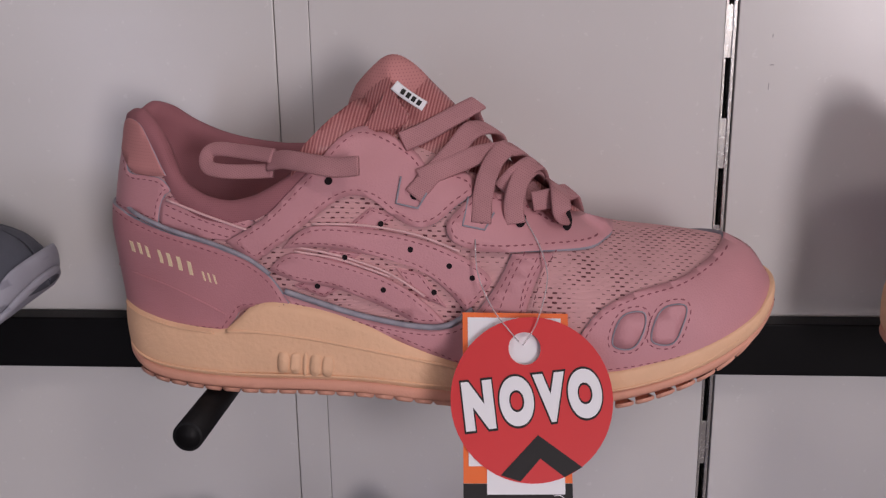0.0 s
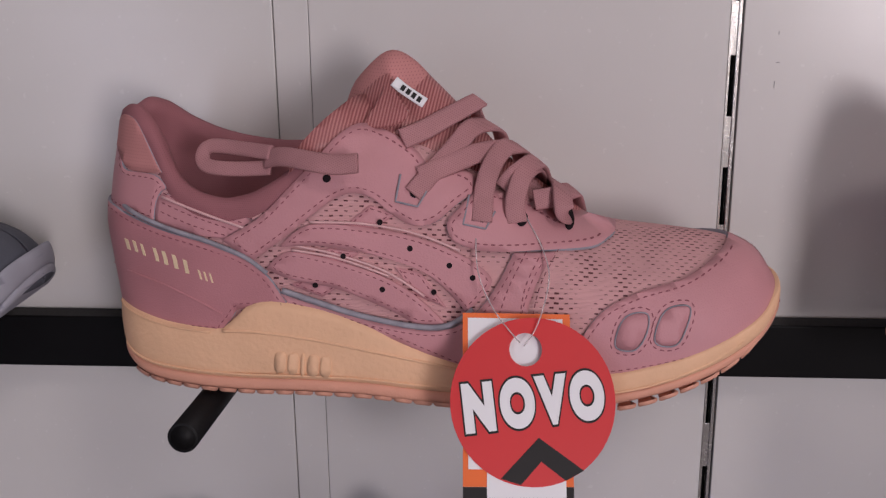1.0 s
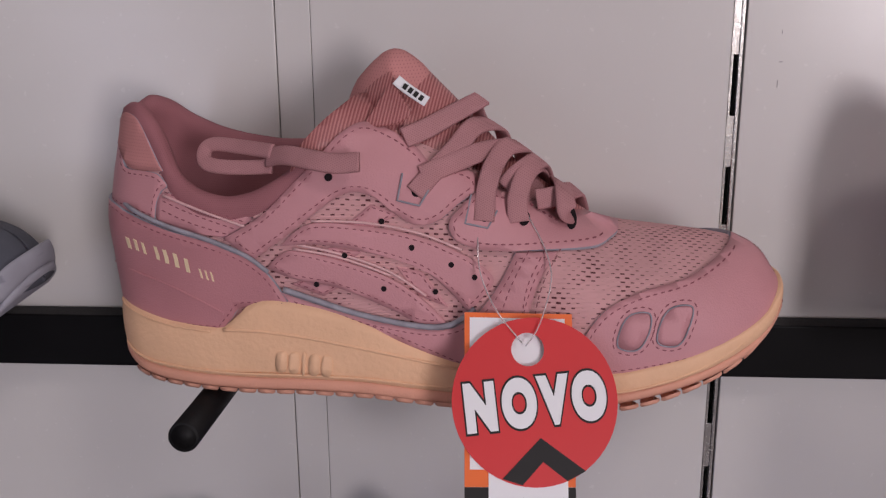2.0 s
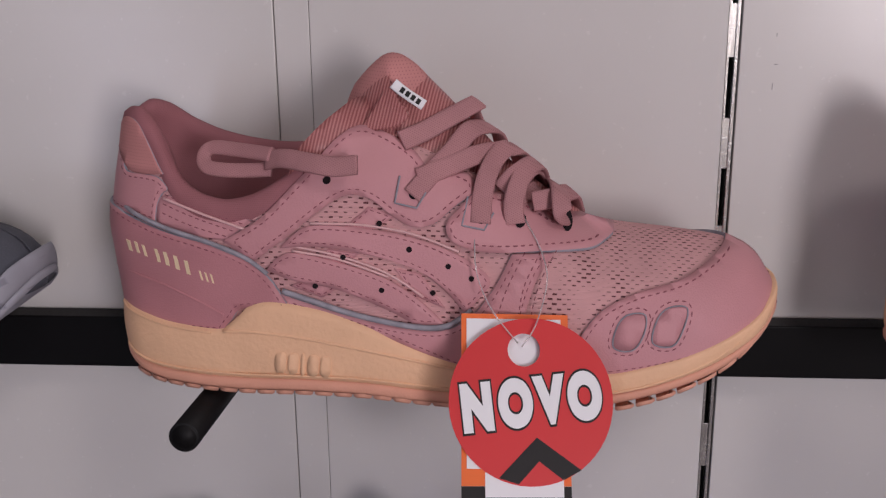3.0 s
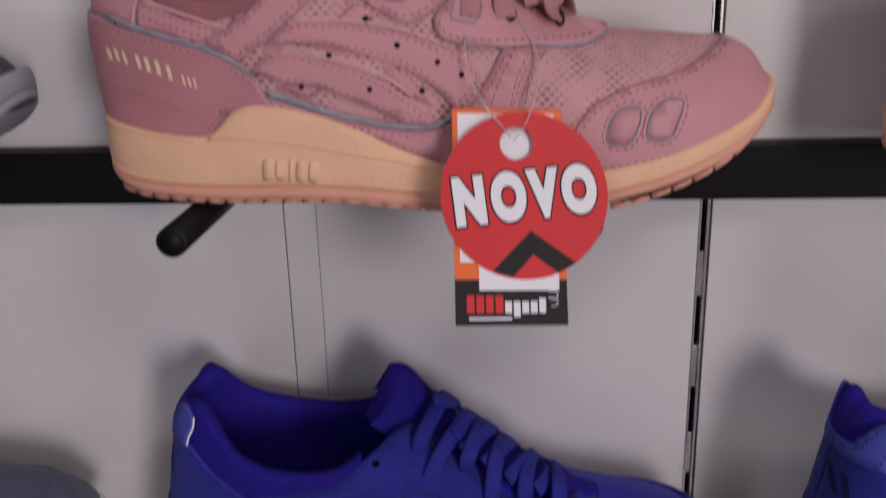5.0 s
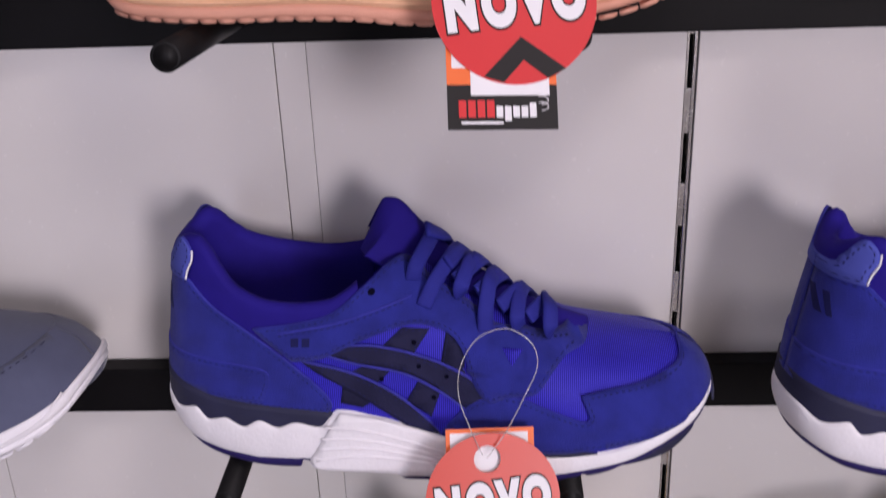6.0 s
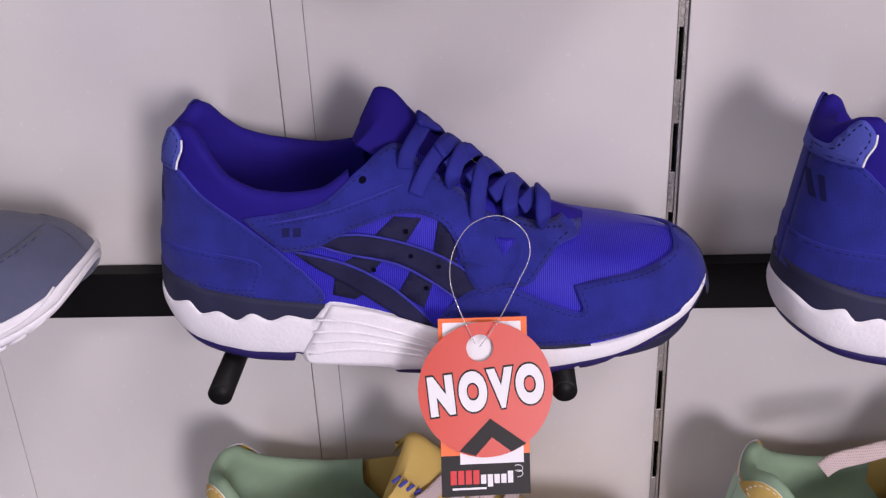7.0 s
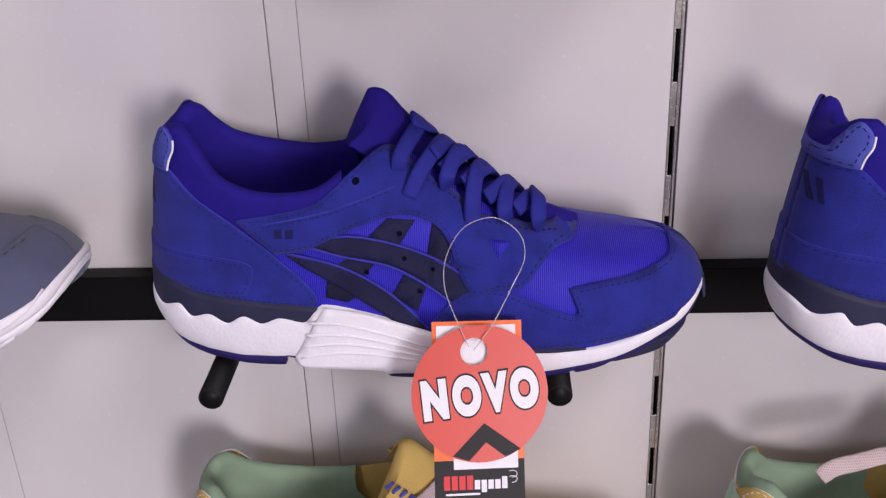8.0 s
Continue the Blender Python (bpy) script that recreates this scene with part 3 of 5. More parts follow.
tag_2 = hang_tag((-0.0015, 0.3425, 1.1245), 10, -24, -0.5, 0.0303, 0, (-0.66, 0.66, -1.6, 1.02, -1.0), (-2, 4.5, -0.0005, 0.001), M_RED_GLARE)
part("string", tube([(-0.001, -0.0004, 0.0195), (0.008, -0.0025, 0.030), (0.0175, -0.004, 0.045), (0.0245, -0.0055, 0.058), (0.0225, -0.0075, 0.069), (0.012, -0.0085, 0.0765), (-0.001, -0.0075, 0.0735), (-0.0095, -0.0055, 0.062), (-0.0115, -0.004, 0.049), (-0.008, -0.0025, 0.035), (-0.003, -0.0008, 0.021)], 0.00026, 6), M_NYLON, tag_2, "clear nylon loop")
# ---------------------------------------------------------------- pink trainer
PINK = Form(heel=[(0, 10), (15, 8), (30, 7.5), (48, 6), (64, 5), (73, 6), (84, 8), (95, 10.5), (105, 12.5), (115, 16)],
            toe=[(0, 262), (10, 269), (24, 270.5), (36, 270.5), (46, 265.5), (52, 261), (58, 250), (62, 230), (150, 215)],
            width=[(0, 0), (0.08, 15), (0.16, 26), (0.29, 36.5), (0.4, 40), (0.538, 41), (0.66, 43), (0.737, 41.5), (0.85, 31), (0.93, 17), (1, 0)],
            top=[(0, 150), (70, 150), (95, 136), (110, 117), (125, 108), (140, 98.5), (160, 84), (180, 71), (195, 64.5), (207, 61.5), (230, 59.5), (253, 57.5), (262, 55.5), (275, 54)])
PINK_RIM = [(0, 100), (8, 101), (12, 104), (16, 107), (21, 108), (26, 105.5), (31, 100.5), (35, 94), (38, 87.5), (43, 81.5), (52, 77), (60, 75.8), (69, 77.5), (76, 80.7), (83, 85), (92, 92.5), (101, 100.5), (110, 104.5), (120, 102.5), (140, 95.5), (160, 81.5), (180, 69), (195, 63.5), (207, 61.5), (230, 59.5), (253, 57.5), (262, 55.5), (275, 54)]
PINK_FAR = [(0, 100), (8, 101), (12, 104), (16, 107), (21, 105), (31, 97), (42, 91), (55, 87.3), (70, 85.3), (83, 85.6), (95, 87.5), (110, 91), (125, 92), (140, 90), (160, 81.5), (180, 69), (195, 63.5), (207, 61.5), (230, 59.5), (253, 57.5), (262, 55.5), (275, 54)]
PINK_SOLE = Form(heel=[(-5, 15), (0, 9), (8, 6.8), (15, 6), (30, 6), (45, 7)],
                 toe=[(-5, 232), (0, 248), (8, 260), (15, 266), (24, 269), (34, 271), (45, 270), (52, 266)],
                 width=[(0, 0), (0.08, 17), (0.16, 29), (0.29, 39), (0.4, 42), (0.538, 43), (0.66, 45), (0.737, 43.5), (0.85, 32.5), (0.93, 18), (1, 0)])
PINK_LOW = [(-5, 17), (8, 14), (17, 10.8), (30, 9.2), (60, 8.9), (90, 9.6), (110, 9.2), (136, 7), (160, 6), (190, 6), (207, 7.6), (217, 9.8), (237, 16.8), (248, 22), (257, 28.4), (263, 36), (268, 41), (275, 43)]
PINK_HIGH = [(-5, 35.5), (10, 33), (20, 31.4), (35, 29.3), (55, 28.6), (61, 33), (67, 39), (75, 41), (90, 39.2), (111, 32.5), (123, 26.6), (140, 20.2), (152, 17.2), (165, 16), (185, 15.5), (205, 16.7), (217, 19.5), (227, 22.3), (237, 26), (247, 30.4), (256, 35.5), (262, 40.5), (268, 44), (275, 45)]


PINK_TONGUE = ([(196, 61.5), (168, 81), (152, 96.5), (141, 108), (132, 117), (126, 123), (120, 126), (114.5, 122.5), (108, 115.5), (102, 107.5)],
               [(0, 16), (0.22, 21), (0.44, 26), (0.67, 25), (0.85, 22), (1, 15)], 8.0,
               [(0, 9), (0.22, 14), (0.33, 22), (0.44, 28), (0.55, 27), (0.67, 22), (0.8, 17), (1, 12)], 0.5)


def tread(form, low, drop=4.6):
    """Outsole: a thin sheet that follows the sole's underside."""
    return slab(form, [(u, z - drop) for u, z in low], [(u, z + 0.4) for u, z in low], 150, 3, 0.6)


def tread_lugs(shoe, form, low, drop, mat, pitch=7.6, first=20.0, last=262.0, size=6.0, tall=1.0):
    """Rounded blocks along the edge of the outsole, each a part."""
    u = first
    while u < last:
        for side in (-1, 1):
            verts, faces = [], []
            for w, o, dz in ((0.5, 0.5, 0.3), (0.5, 0.7, -1.0), (0.36, 0.4, -2.0), (0.3, -6.0, -2.2)):
                for q in (-w, 0, w):
                    z = curve_at(low, u + q * size) - drop
                    verts.append(form.place(u + q * size, z, o, side) + Vector((0, 0, dz * tall * 0.001)))
            for j in range(3):
                for q in range(2):
                    f = (j * 3 + q, (j + 1) * 3 + q, (j + 1) * 3 + q + 1, j * 3 + q + 1)
                    faces.append(f if side > 0 else f[::-1])
            faces += [tuple(j * 3 for j in range(4)), tuple(j * 3 + 2 for j in range(4))]
            part("tread_lug", (verts, faces), mat, shoe)
        u += pitch


def collar(form, rim, front, far=None, deep=52.0, roll=4.0, count=70, skirt=7.0, puff=0.0):
    """Padded lining: from the rim over a rounded lip and down the inside of the ankle opening."""
    a_front = form.a(front, curve_at(rim, front))
    verts, faces = [], []
    prof = [(0.35 if skirt > 8 else -0.6, -skirt), (0.5, -5.0), (0.9, -1.0), (0.2, 1.8), (-2.0, 3.3), (-4.6, 2.6), (-6.4, 0.0), (-7.2, -4.0), (-7.0, -12), (-6.4, -26), (-6.2, -deep)]
    line = [(a_front * (1 - i / count), -1) for i in range(count)] + [(a_front * i / count, 1) for i in range(count + 1)]
    for a, side in line:
        top = rim_at(form, rim if side < 0 else far or rim, a)
        swell = puff * math.exp(-(a / 0.14) ** 2)
        for out, dz in prof:
            out += swell * math.exp(-((dz + 6) / 8) ** 2) if out > 0 else 0.0
            z = max(top + dz * (roll / 4.0), 22.0)
            p = form.at(a, min(z, top), 0, side)
            e = form.at(min(a + 0.02, 1), min(z, top), 0, side) - form.at(max(a - 0.02, 0), min(z, top), 0, side)
            if a < 0.02:
                nrm = Vector((-1, 0, 0))
            else:
                nrm = Vector((e.y, -e.x, 0)).normalized()
                if nrm.y * side < 0 and abs(nrm.y) > 1e-4:
                    nrm = -nrm
            q = p + nrm * out * 0.001
            q.z = z * 0.001
            verts.append(q)
    m = len(prof)
    for i in range(len(line) - 1):
        for j in range(m - 1):
            faces.append((i * m + j, i * m + j + 1, (i + 1) * m + j + 1, (i + 1) * m + j))
    return verts, faces


def insole(form, z, front, shrink=4.0, count=40):
    verts, faces = [], []
    for i in range(count + 1):
        a = 0.02 + (form.a(front, z) - 0.02) * i / count
        p = form.at(a, z, -shrink, -1)
        verts += [p, Vector((p.x, 0, p.z - 0.002)), Vector((p.x, -p.y, p.z))]
    for i in range(count):
        for k in (0, 1):
            faces.append((3 * i + k, 3 * i + 3 + k, 3 * i + 4 + k, 3 * i + 1 + k))
    return verts, faces


def tongue_slab(path, widths, thick, arch, plain=0.45):
    """A padded tongue along path (u, z): rounded across, thick, with drooping edges."""
    pts = spline(path, 6)
    verts, faces, slots = [], [], []
    ring = []
    nv = 17
    for i, p in enumerate(pts):
        t = i / (len(pts) - 1)
        d = pts[min(i + 1, len(pts) - 1)] - pts[max(i - 1, 0)]
        d = d / np.linalg.norm(d)
        nrm = np.array([-d[1], d[0]])
        if nrm[1] < 0:
            nrm = -nrm
        w = curve_at(widths, t)
        end = min(1.0, (1 - t) * 9, 1.0) ** 0.5
        th = thick * max(end, 0.15)
        for j in range(nv):
            x = -1 + 2 * j / (nv - 1)
            drop = curve_at(arch, t) * (abs(x) ** 1.35 + 0.25 * (math.sqrt(x * x + 0.03) - abs(x) - 0.17)) * (1.0 if x < 0 else 0.85)
            edge = math.sqrt(max(0.0, 1 - abs(x) ** 6)) * 0.85 + 0.15
            c = p - nrm * drop
            top, bot = c + nrm * th / 2 * edge, c - nrm * th / 2 * edge
            verts.append(Vector((top[0], x * w, top[1])) * 0.001)
            ring.append(Vector((bot[0], x * w, bot[1])) * 0.001)
    n = len(verts)
    verts += ring
    for i in range(len(pts) - 1):
        for j in range(nv - 1):
            a = i * nv + j
            faces.append((a, a + 1, a + nv + 1, a + nv))
            faces.append((n + a, n + a + nv, n + a + nv + 1, n + a + 1))
        for j in (0, nv - 1):
            a = i * nv + j
            faces.append((a, a + nv, n + a + nv, n + a))
    last = (len(pts) - 1) * nv
    for j in range(nv - 1):
        faces.append((last + j, last + j + 1, n + last + j + 1, n + last + j))
        faces.append((j, n + j, n + j + 1, j + 1))
    for f in faces:
        x = sum((k % n) % nv for k in f) / len(f) / (nv - 1) * 2 - 1
        slots.append(1 if abs(x) < plain and min(k % n for k in f) // nv > len(pts) * 0.45 else 0)
    return verts, faces, slots


pink = thing("trainer", (-0.165, 0.404, 1.332), -1.0, "dusty pink leather and mesh trainer with a peach sole", "shoe", "display shoes")
part("upper", shell(PINK, [(u, z - 4) for u, z in PINK_HIGH], PINK_RIM, PINK_FAR), M_PINK_KNIT, pink, "pink knitted mesh base of the upper")
midsole = part("midsole", slab(PINK_SOLE, PINK_LOW, PINK_HIGH, bulge=0.9), M_PEACH, pink, "peach foam midsole")
part("outsole", tread(PINK_SOLE, PINK_LOW), M_GUM, pink, "salmon rubber outsole")
tread_lugs(pink, PINK_SOLE, PINK_LOW, 4.3, M_GUM, size=7.0, tall=0.75)
# mauve lining, darkened in its colour for the shade inside the shoe
M_LINING = woven("shaded_pink_lining", (0.33, 0.13, 0.145), (0.26, 0.10, 0.11), 8500, 8500, 0.5, bump=0.3)
part("collar", collar(PINK, PINK_RIM, 91, PINK_FAR), M_LINING, pink, "padded pink textile collar")
part("insole", insole(PINK, 26, 150), M_LINING, pink, "pink insole")
M_PAD = woven("rose_pad", (0.56, 0.24, 0.23), (0.40, 0.16, 0.16), 5200, 5200, 0.6, bump=0.3)
M_SATIN = woven("ribbed_satin", (0.52, 0.22, 0.21), (0.32, 0.10, 0.10), 10, 5200, 0.0, rough=0.35, bump=0.8, turn=-12)
part("tongue", tongue_slab(*PINK_TONGUE), (M_SATIN, M_PAD), pink, "padded ribbed tongue")


M_EDGE = material("cut_leather_edge", (0.30, 0.285, 0.325), 0.8, vary=0.2, scale=200, bump=0.2)
M_THREAD = material("rose_thread", (0.25, 0.08, 0.10), 0.7, vary=0.1, scale=200)
M_LACE = woven("rose_lace", (0.48, 0.235, 0.245), (0.37, 0.17, 0.18), 9000, 7000, 0.3, bump=0.8, turn=25)
M_CORD = material("pale_pink_satin_cord", (0.74, 0.45, 0.45), 0.3, vary=0.05, scale=200, bump=0.1, spec=0.5)
M_CREAM = material("cream_foil", (0.80, 0.64, 0.42), 0.35, vary=0.05, scale=80)
# near-black colour for the shade inside holes
M_HOLE = material("hole_shade", (0.012, 0.006, 0.008), 0.9, vary=0.1)
LEATHER, FOLDED, DEEP = (M_PINK, M_EDGE), (M_PINK, M_PINK), (M_PINK_DEEP, M_EDGE)
PINK_PANELS = (
    ("heel_pad", [(11, 97), (11, 97), (13, 102), (17, 106.5), (22, 107), (26, 104.5), (30, 98), (34, 91), (36.2, 87.6), (36.2, 87.6), (26.9, 86.9), (19.2, 88.5)], (M_PAD, M_EDGE), "padded textile heel tab", 0.9, 0.2, 0, False),
    ("heel_panel", [(-9, 97), (-9, 97), (14, 96), (18.1, 87.5), (26.5, 86.9), (33.4, 86.2), (37.6, 82.4), (35, 80), (32.7, 75.3), (31.6, 68.6), (31.6, 68.6), (19.6, 71), (-9, 73.4), (-9, 73.4)], LEATHER, "", 1.0, 0.0, 1.6, True),
    ("side_panel", [(32.1, 68.6), (32.1, 68.6), (32.2, 74.9), (35.4, 79.4), (43, 78.6), (55.3, 74.6), (68.7, 72.4), (71.8, 71.4), (71.8, 72), (60.2, 64), (60.2, 64), (45.4, 65.5)], (M_PINK, M_EDGE), "knitted ankle panel", 0.5, 0.0, 0, False),
    ("stripe_bar", [(114.5, 77.1), (114.5, 77.1), (125, 73.8), (125, 73.8), (115.6, 68.9), (115.6, 68.9), (105.4, 69.7), (105.4, 69.7)], FOLDED, "", 0.7, 0.0, 1.0, False),
    ("stripe_bar", [(99.7, 61.8), (99.7, 61.8), (111.2, 59.9), (111.2, 59.9), (102.6, 54.3), (102.6, 54.3), (91.5, 55), (91.5, 55)], FOLDED, "", 0.7, 0.0, 1.0, False),
    ("stripe_bar", [(123.9, 54.5), (123.9, 54.5), (133.4, 52.8), (133.4, 52.8), (143, 39.7), (143, 39.7), (132.4, 44), (132.4, 44)], FOLDED, "", 0.7, 0.0, 1.0, False),
    ("stripe_bar", [(93.9, 52), (93.9, 52), (104.6, 47.9), (104.6, 47.9), (96.7, 43), (96.7, 43), (84.8, 47.1), (84.8, 47.1)], FOLDED, "", 0.7, 0.0, 1.0, False),
    ("upper_stripe", [(81.3, 62), (81.3, 62), (92, 70.2), (111.4, 69.5), (130.3, 66.2), (147.2, 60), (159.4, 51.2), (156.1, 44.3), (150.4, 38.4), (150.4, 38.4), (143, 46.6), (132.4, 54.2), (115.4, 59.5), (96.3, 62.6)], FOLDED, "", 0.9, 0.7, 1.5, False),
    ("lower_stripe", [(75.9, 53.5), (75.9, 53.5), (84.4, 60.1), (102.7, 56.9), (121.8, 50.3), (134.5, 41.8), (142.6, 33.7), (142.6, 33.7), (132.2, 33.7), (121.6, 38.9), (102.4, 46.5), (85, 49.8)], FOLDED, "", 0.9, 0.7, 1.5, False),
    ("mudguard", [(80.4, 44.4), (80.4, 44.4), (93.4, 40.3), (110.7, 35.3), (132.2, 31.4), (145.1, 32.3), (154.7, 39), (162, 49.2), (167.1, 59.5), (167.1, 59.5), (182.4, 58.5), (182.4, 58.5), (176.6, 50.2), (173, 39.3), (171.7, 27.5), (169.7, 13.8), (169.7, 13.8), (151.5, 15.5), (136.4, 21.3), (121.4, 27.6), (102, 34.3), (86.7, 37.2), (86.7, 37.2)], LEATHER, "", 1.2, 0.6, 1.9, False),
    ("rear_eyestay", [(59.6, 64), (59.6, 64), (74.2, 72.9), (86.2, 84.5), (94.7, 93.2), (102.8, 102), (110.4, 104.9), (120.8, 101.2), (130.4, 94.9), (135.9, 89.4), (144.2, 88.1), (150.9, 85.1), (152.8, 80.8), (145.8, 76.1), (138.7, 70.8), (131.3, 69.7), (123.9, 73.3), (115.5, 79.5), (108.2, 81.4), (101.9, 79.6), (94.6, 74.4), (83.7, 65.8), (71.1, 56.6), (71.1, 56.6)], LEATHER, "", 1.2, 0.6, 2.0, False),
    ("front_eyestay", [(142.9, 70.2), (147.3, 75.3), (153.9, 80.2), (161.3, 78.1), (170.9, 74.9), (184.1, 67.6), (193.4, 69.4), (203.2, 65.3), (206.4, 61.4), (202.6, 59.8), (194.7, 58.4), (174.4, 59.6), (155.5, 61), (145.7, 64.1)], LEATHER, "", 1.2, 1.2, 1.8, False),
    ("toe_cap", [(185.7, 13.5), (185.7, 13.5), (191.6, 27.7), (199.7, 39), (212.3, 45.1), (229.3, 48.9), (241, 53.2), (249.4, 56.9), (251, 58), (251, 58), (262, 56), (285, 45), (285, 33), (285, 33), (262, 32.5), (250.9, 27), (229.5, 20.3), (206.6, 15.8)], LEATHER, "smooth pink leather toe cap", 1.2, 0.2, 2.0, True),
    ("heel_counter", [(-9, 72.5), (-9, 72.5), (12, 72.5), (19.5, 70.5), (35.5, 66.3), (54.4, 62.2), (67.6, 57.2), (76.2, 50.8), (82, 42.6), (85, 37.2), (85, 37.2), (66.4, 37.7), (61, 32.7), (56.4, 27.2), (56.4, 27.2), (39.3, 26.9), (20.4, 27.1), (-9, 30), (-9, 30)], DEEP, "rose leather heel counter", 1.3, 0.9, 1.9, True),
    ("toe_window", [(205.2, 26.9), (206, 33.9), (209.7, 38.3), (216.3, 38.4), (216, 31.9), (212, 25.9)], LEATHER, "stitched oval window with a grey edge", 0.2, 1.3, -1.6, False),
    ("toe_window", [(219.3, 28.6), (220.5, 36.4), (224.7, 40.5), (231.5, 40.3), (230.3, 33.7), (226.6, 27.5)], LEATHER, "stitched oval window with a grey edge", 0.2, 1.3, -1.6, False),
)
for name, outline, mats, label, thick, base, stitch, mirror in PINK_PANELS:
    overlay(pink, PINK, name, outline, mats, label, thick, base, stitch, M_THREAD if stitch else None, mirror, cell=3.0 if name == "toe_cap" else 5.0)
for line in ([(36, 80), (52, 75), (69, 70)], [(35, 76.5), (50, 71.5), (66, 67)], [(34.5, 73), (48, 68.5), (63, 65)], [(184, 60), (178, 50), (175, 38), (174, 20)], [(178, 60), (172, 48), (170, 34), (169, 20)], [(172, 60), (166, 48), (162, 36)]):
    part("stitching", stitches(PINK, line, 1.9 if line[0][0] > 100 else 0.5), M_THREAD, pink, "darker stitching")
for line in ([(36, 78.6), (52, 73.6), (68, 68.8)], [(84, 63.2), (102, 59.6), (121, 53), (135, 44)], [(93, 71.3), (112, 70.6), (131, 67.2), (148, 61)], [(86, 61), (103, 58), (122, 51.4)]):
    part("satin_cord", tube([PINK.place(u, z, 1.1) for u, z in line], 0.0005, 6), M_CORD, pink, "shiny pale pink cord")
for u, z in [(118.7, 71.1), (105.1, 58.9), (94.4, 47.7), (129.7, 61.8), (144.1, 55.6), (152.7, 51.1), (119.4, 46.5), (138.5, 45.8)]:
    dimple(pink, PINK, u, z, 0.85, 1.65, M_HOLE)
part("piping", tube([PINK.place(u, z, 2.3) for u, z in [(82, 45.6), (94, 41.8), (111, 36.6), (132, 32.8), (144, 33.6), (153, 39.6)]], 0.0011, 8), M_EDGE, pink, "grey-blue piping")
part("piping", tube([PINK.place(u, z, 2.2) for u, z in [(2, 73.2), (21.5, 72.6), (36.4, 67.8), (54.7, 63.2), (67.9, 58.2), (76.4, 52)]], 0.0009, 8), M_EDGE, pink, "grey-blue piping")
part("crease", tube([PINK.place(u, z, 2.25) for u, z in [(8, 46.5), (20, 47.2), (34.2, 44.4), (48.3, 39.2), (58, 34.6)]], 0.0005, 6), M_PINK_DEEP, pink, "pressed crease")
part("gusset", panel(PINK, [(85, 88), (85, 88), (88, 97), (95, 105), (102, 111), (109, 114.8), (117, 111), (124, 104), (124, 103), (112, 100), (100, 96), (92, 88), (92, 88)], 1.4, -1.2), (M_SATIN, M_PAD), pink, "ribbed satin edge of the tongue")
for outline in (PINK_PANELS[14][1], PINK_PANELS[15][1]):
    part("piping", tube([PINK.place(u, z, 1.75) for u, z in outline], 0.0003, 6, closed=True), M_EDGE, pink, "thin grey edge")
# eyelets with stitched frames
for u, z in ((131.1, 81.2), (155.7, 71.7), (169.6, 69.0), (187.5, 65.3)):
    dimple(pink, PINK, u, z, 1.6, 1.85 if u < 140 else 2.45, M_HOLE, "eyelet", "dark eyelet")
dimple(pink, PINK, 99.3, 87, 1.15, 1.9, M_HOLE, "eyelet", "dark eyelet")
for u, z, s in ((129, 82, 1), (153.5, 73.5, 1)):
    fr = [(u - 3.4, z + 5.2)] + [(u - 4.8, z - 3.8)] * 2 + [(u + 3.2, z - 5.8)] * 2 + [(u + 6.2, z - 0.8)]
    part("eyelet_frame", tube([PINK.place(a, c, 2.5) for a, c in fr], 0.0004, 6), M_EDGE, pink, "grey edge round an eyelet")
# plain bars in place of the name on the heel, and raised bars on the foam
bar = 0
for u, z, w, h in ((19.6, 58.6, 2.6, 4.4), (23.2, 58.4, 2.2, 4.6), (26.6, 57.6, 2.0, 4.8), (32.2, 56.4, 2.2, 5.6), (36.0, 55.4, 2.6, 5.6), (40.2, 54.2, 2.6, 5.6), (44.6, 52.6, 2.4, 5.4), (50.0, 49.8, 1.2, 3.6), (52.2, 49.3, 1.2, 3.6), (54.4, 48.8, 1.2, 3.6)):
    w *= 0.62
    q = [(u - w / 2 - 0.4, z + h / 2 + 0.3), (u + w / 2 - 0.4, z + h / 2), (u + w / 2 + 0.4, z - h / 2), (u - w / 2 + 0.4, z - h / 2 + 0.3)]
    part("name_bar", panel(PINK, q, 0.15, 2.2, smooth=False), M_CREAM, pink, "cream bar", False)
part("wedge_crease", tube([PINK_SOLE.place(u, z, 0.75) for u, z in ((57.5, 28.4), (72, 28.6), (90, 27.0), (110, 23.6), (130, 19.8), (148, 16.2))], 0.0006, 6), M_PEACH, pink, "moulded crease under the wedge")
part("foam_line", tube([PINK_SOLE.place(u, curve_at(PINK_LOW, u) + 2.2, 0.75) for u in range(2, 262, 10)], 0.0005, 6, 2), M_PEACH, pink, "moulded line along the sole")
part("foam_line", tube([PINK_SOLE.place(u, curve_at(PINK_HIGH, u) - 1.3, 0.5) for u in range(4, 58, 6)], 0.0005, 6, 2), M_PEACH, pink, "moulded line along the sole")
for k, (u, w, h) in enumerate(((79.5, 3.6, 7), (84.5, 3.4, 7), (88.2, 1.2, 7.5), (92.2, 3.6, 7), (97.0, 3.4, 7))):
    z = 17.0 - k * 0.25
    q = [(u - w / 2 + 0.6, z + h / 2), (u + w / 2 + 0.6, z + h / 2), (u + w / 2, z - h / 2), (u - w / 2, z - h / 2)]
    part("raised_bar", panel(PINK_SOLE, q, 0.7, 0.6), M_PEACH, pink, "raised foam bar")


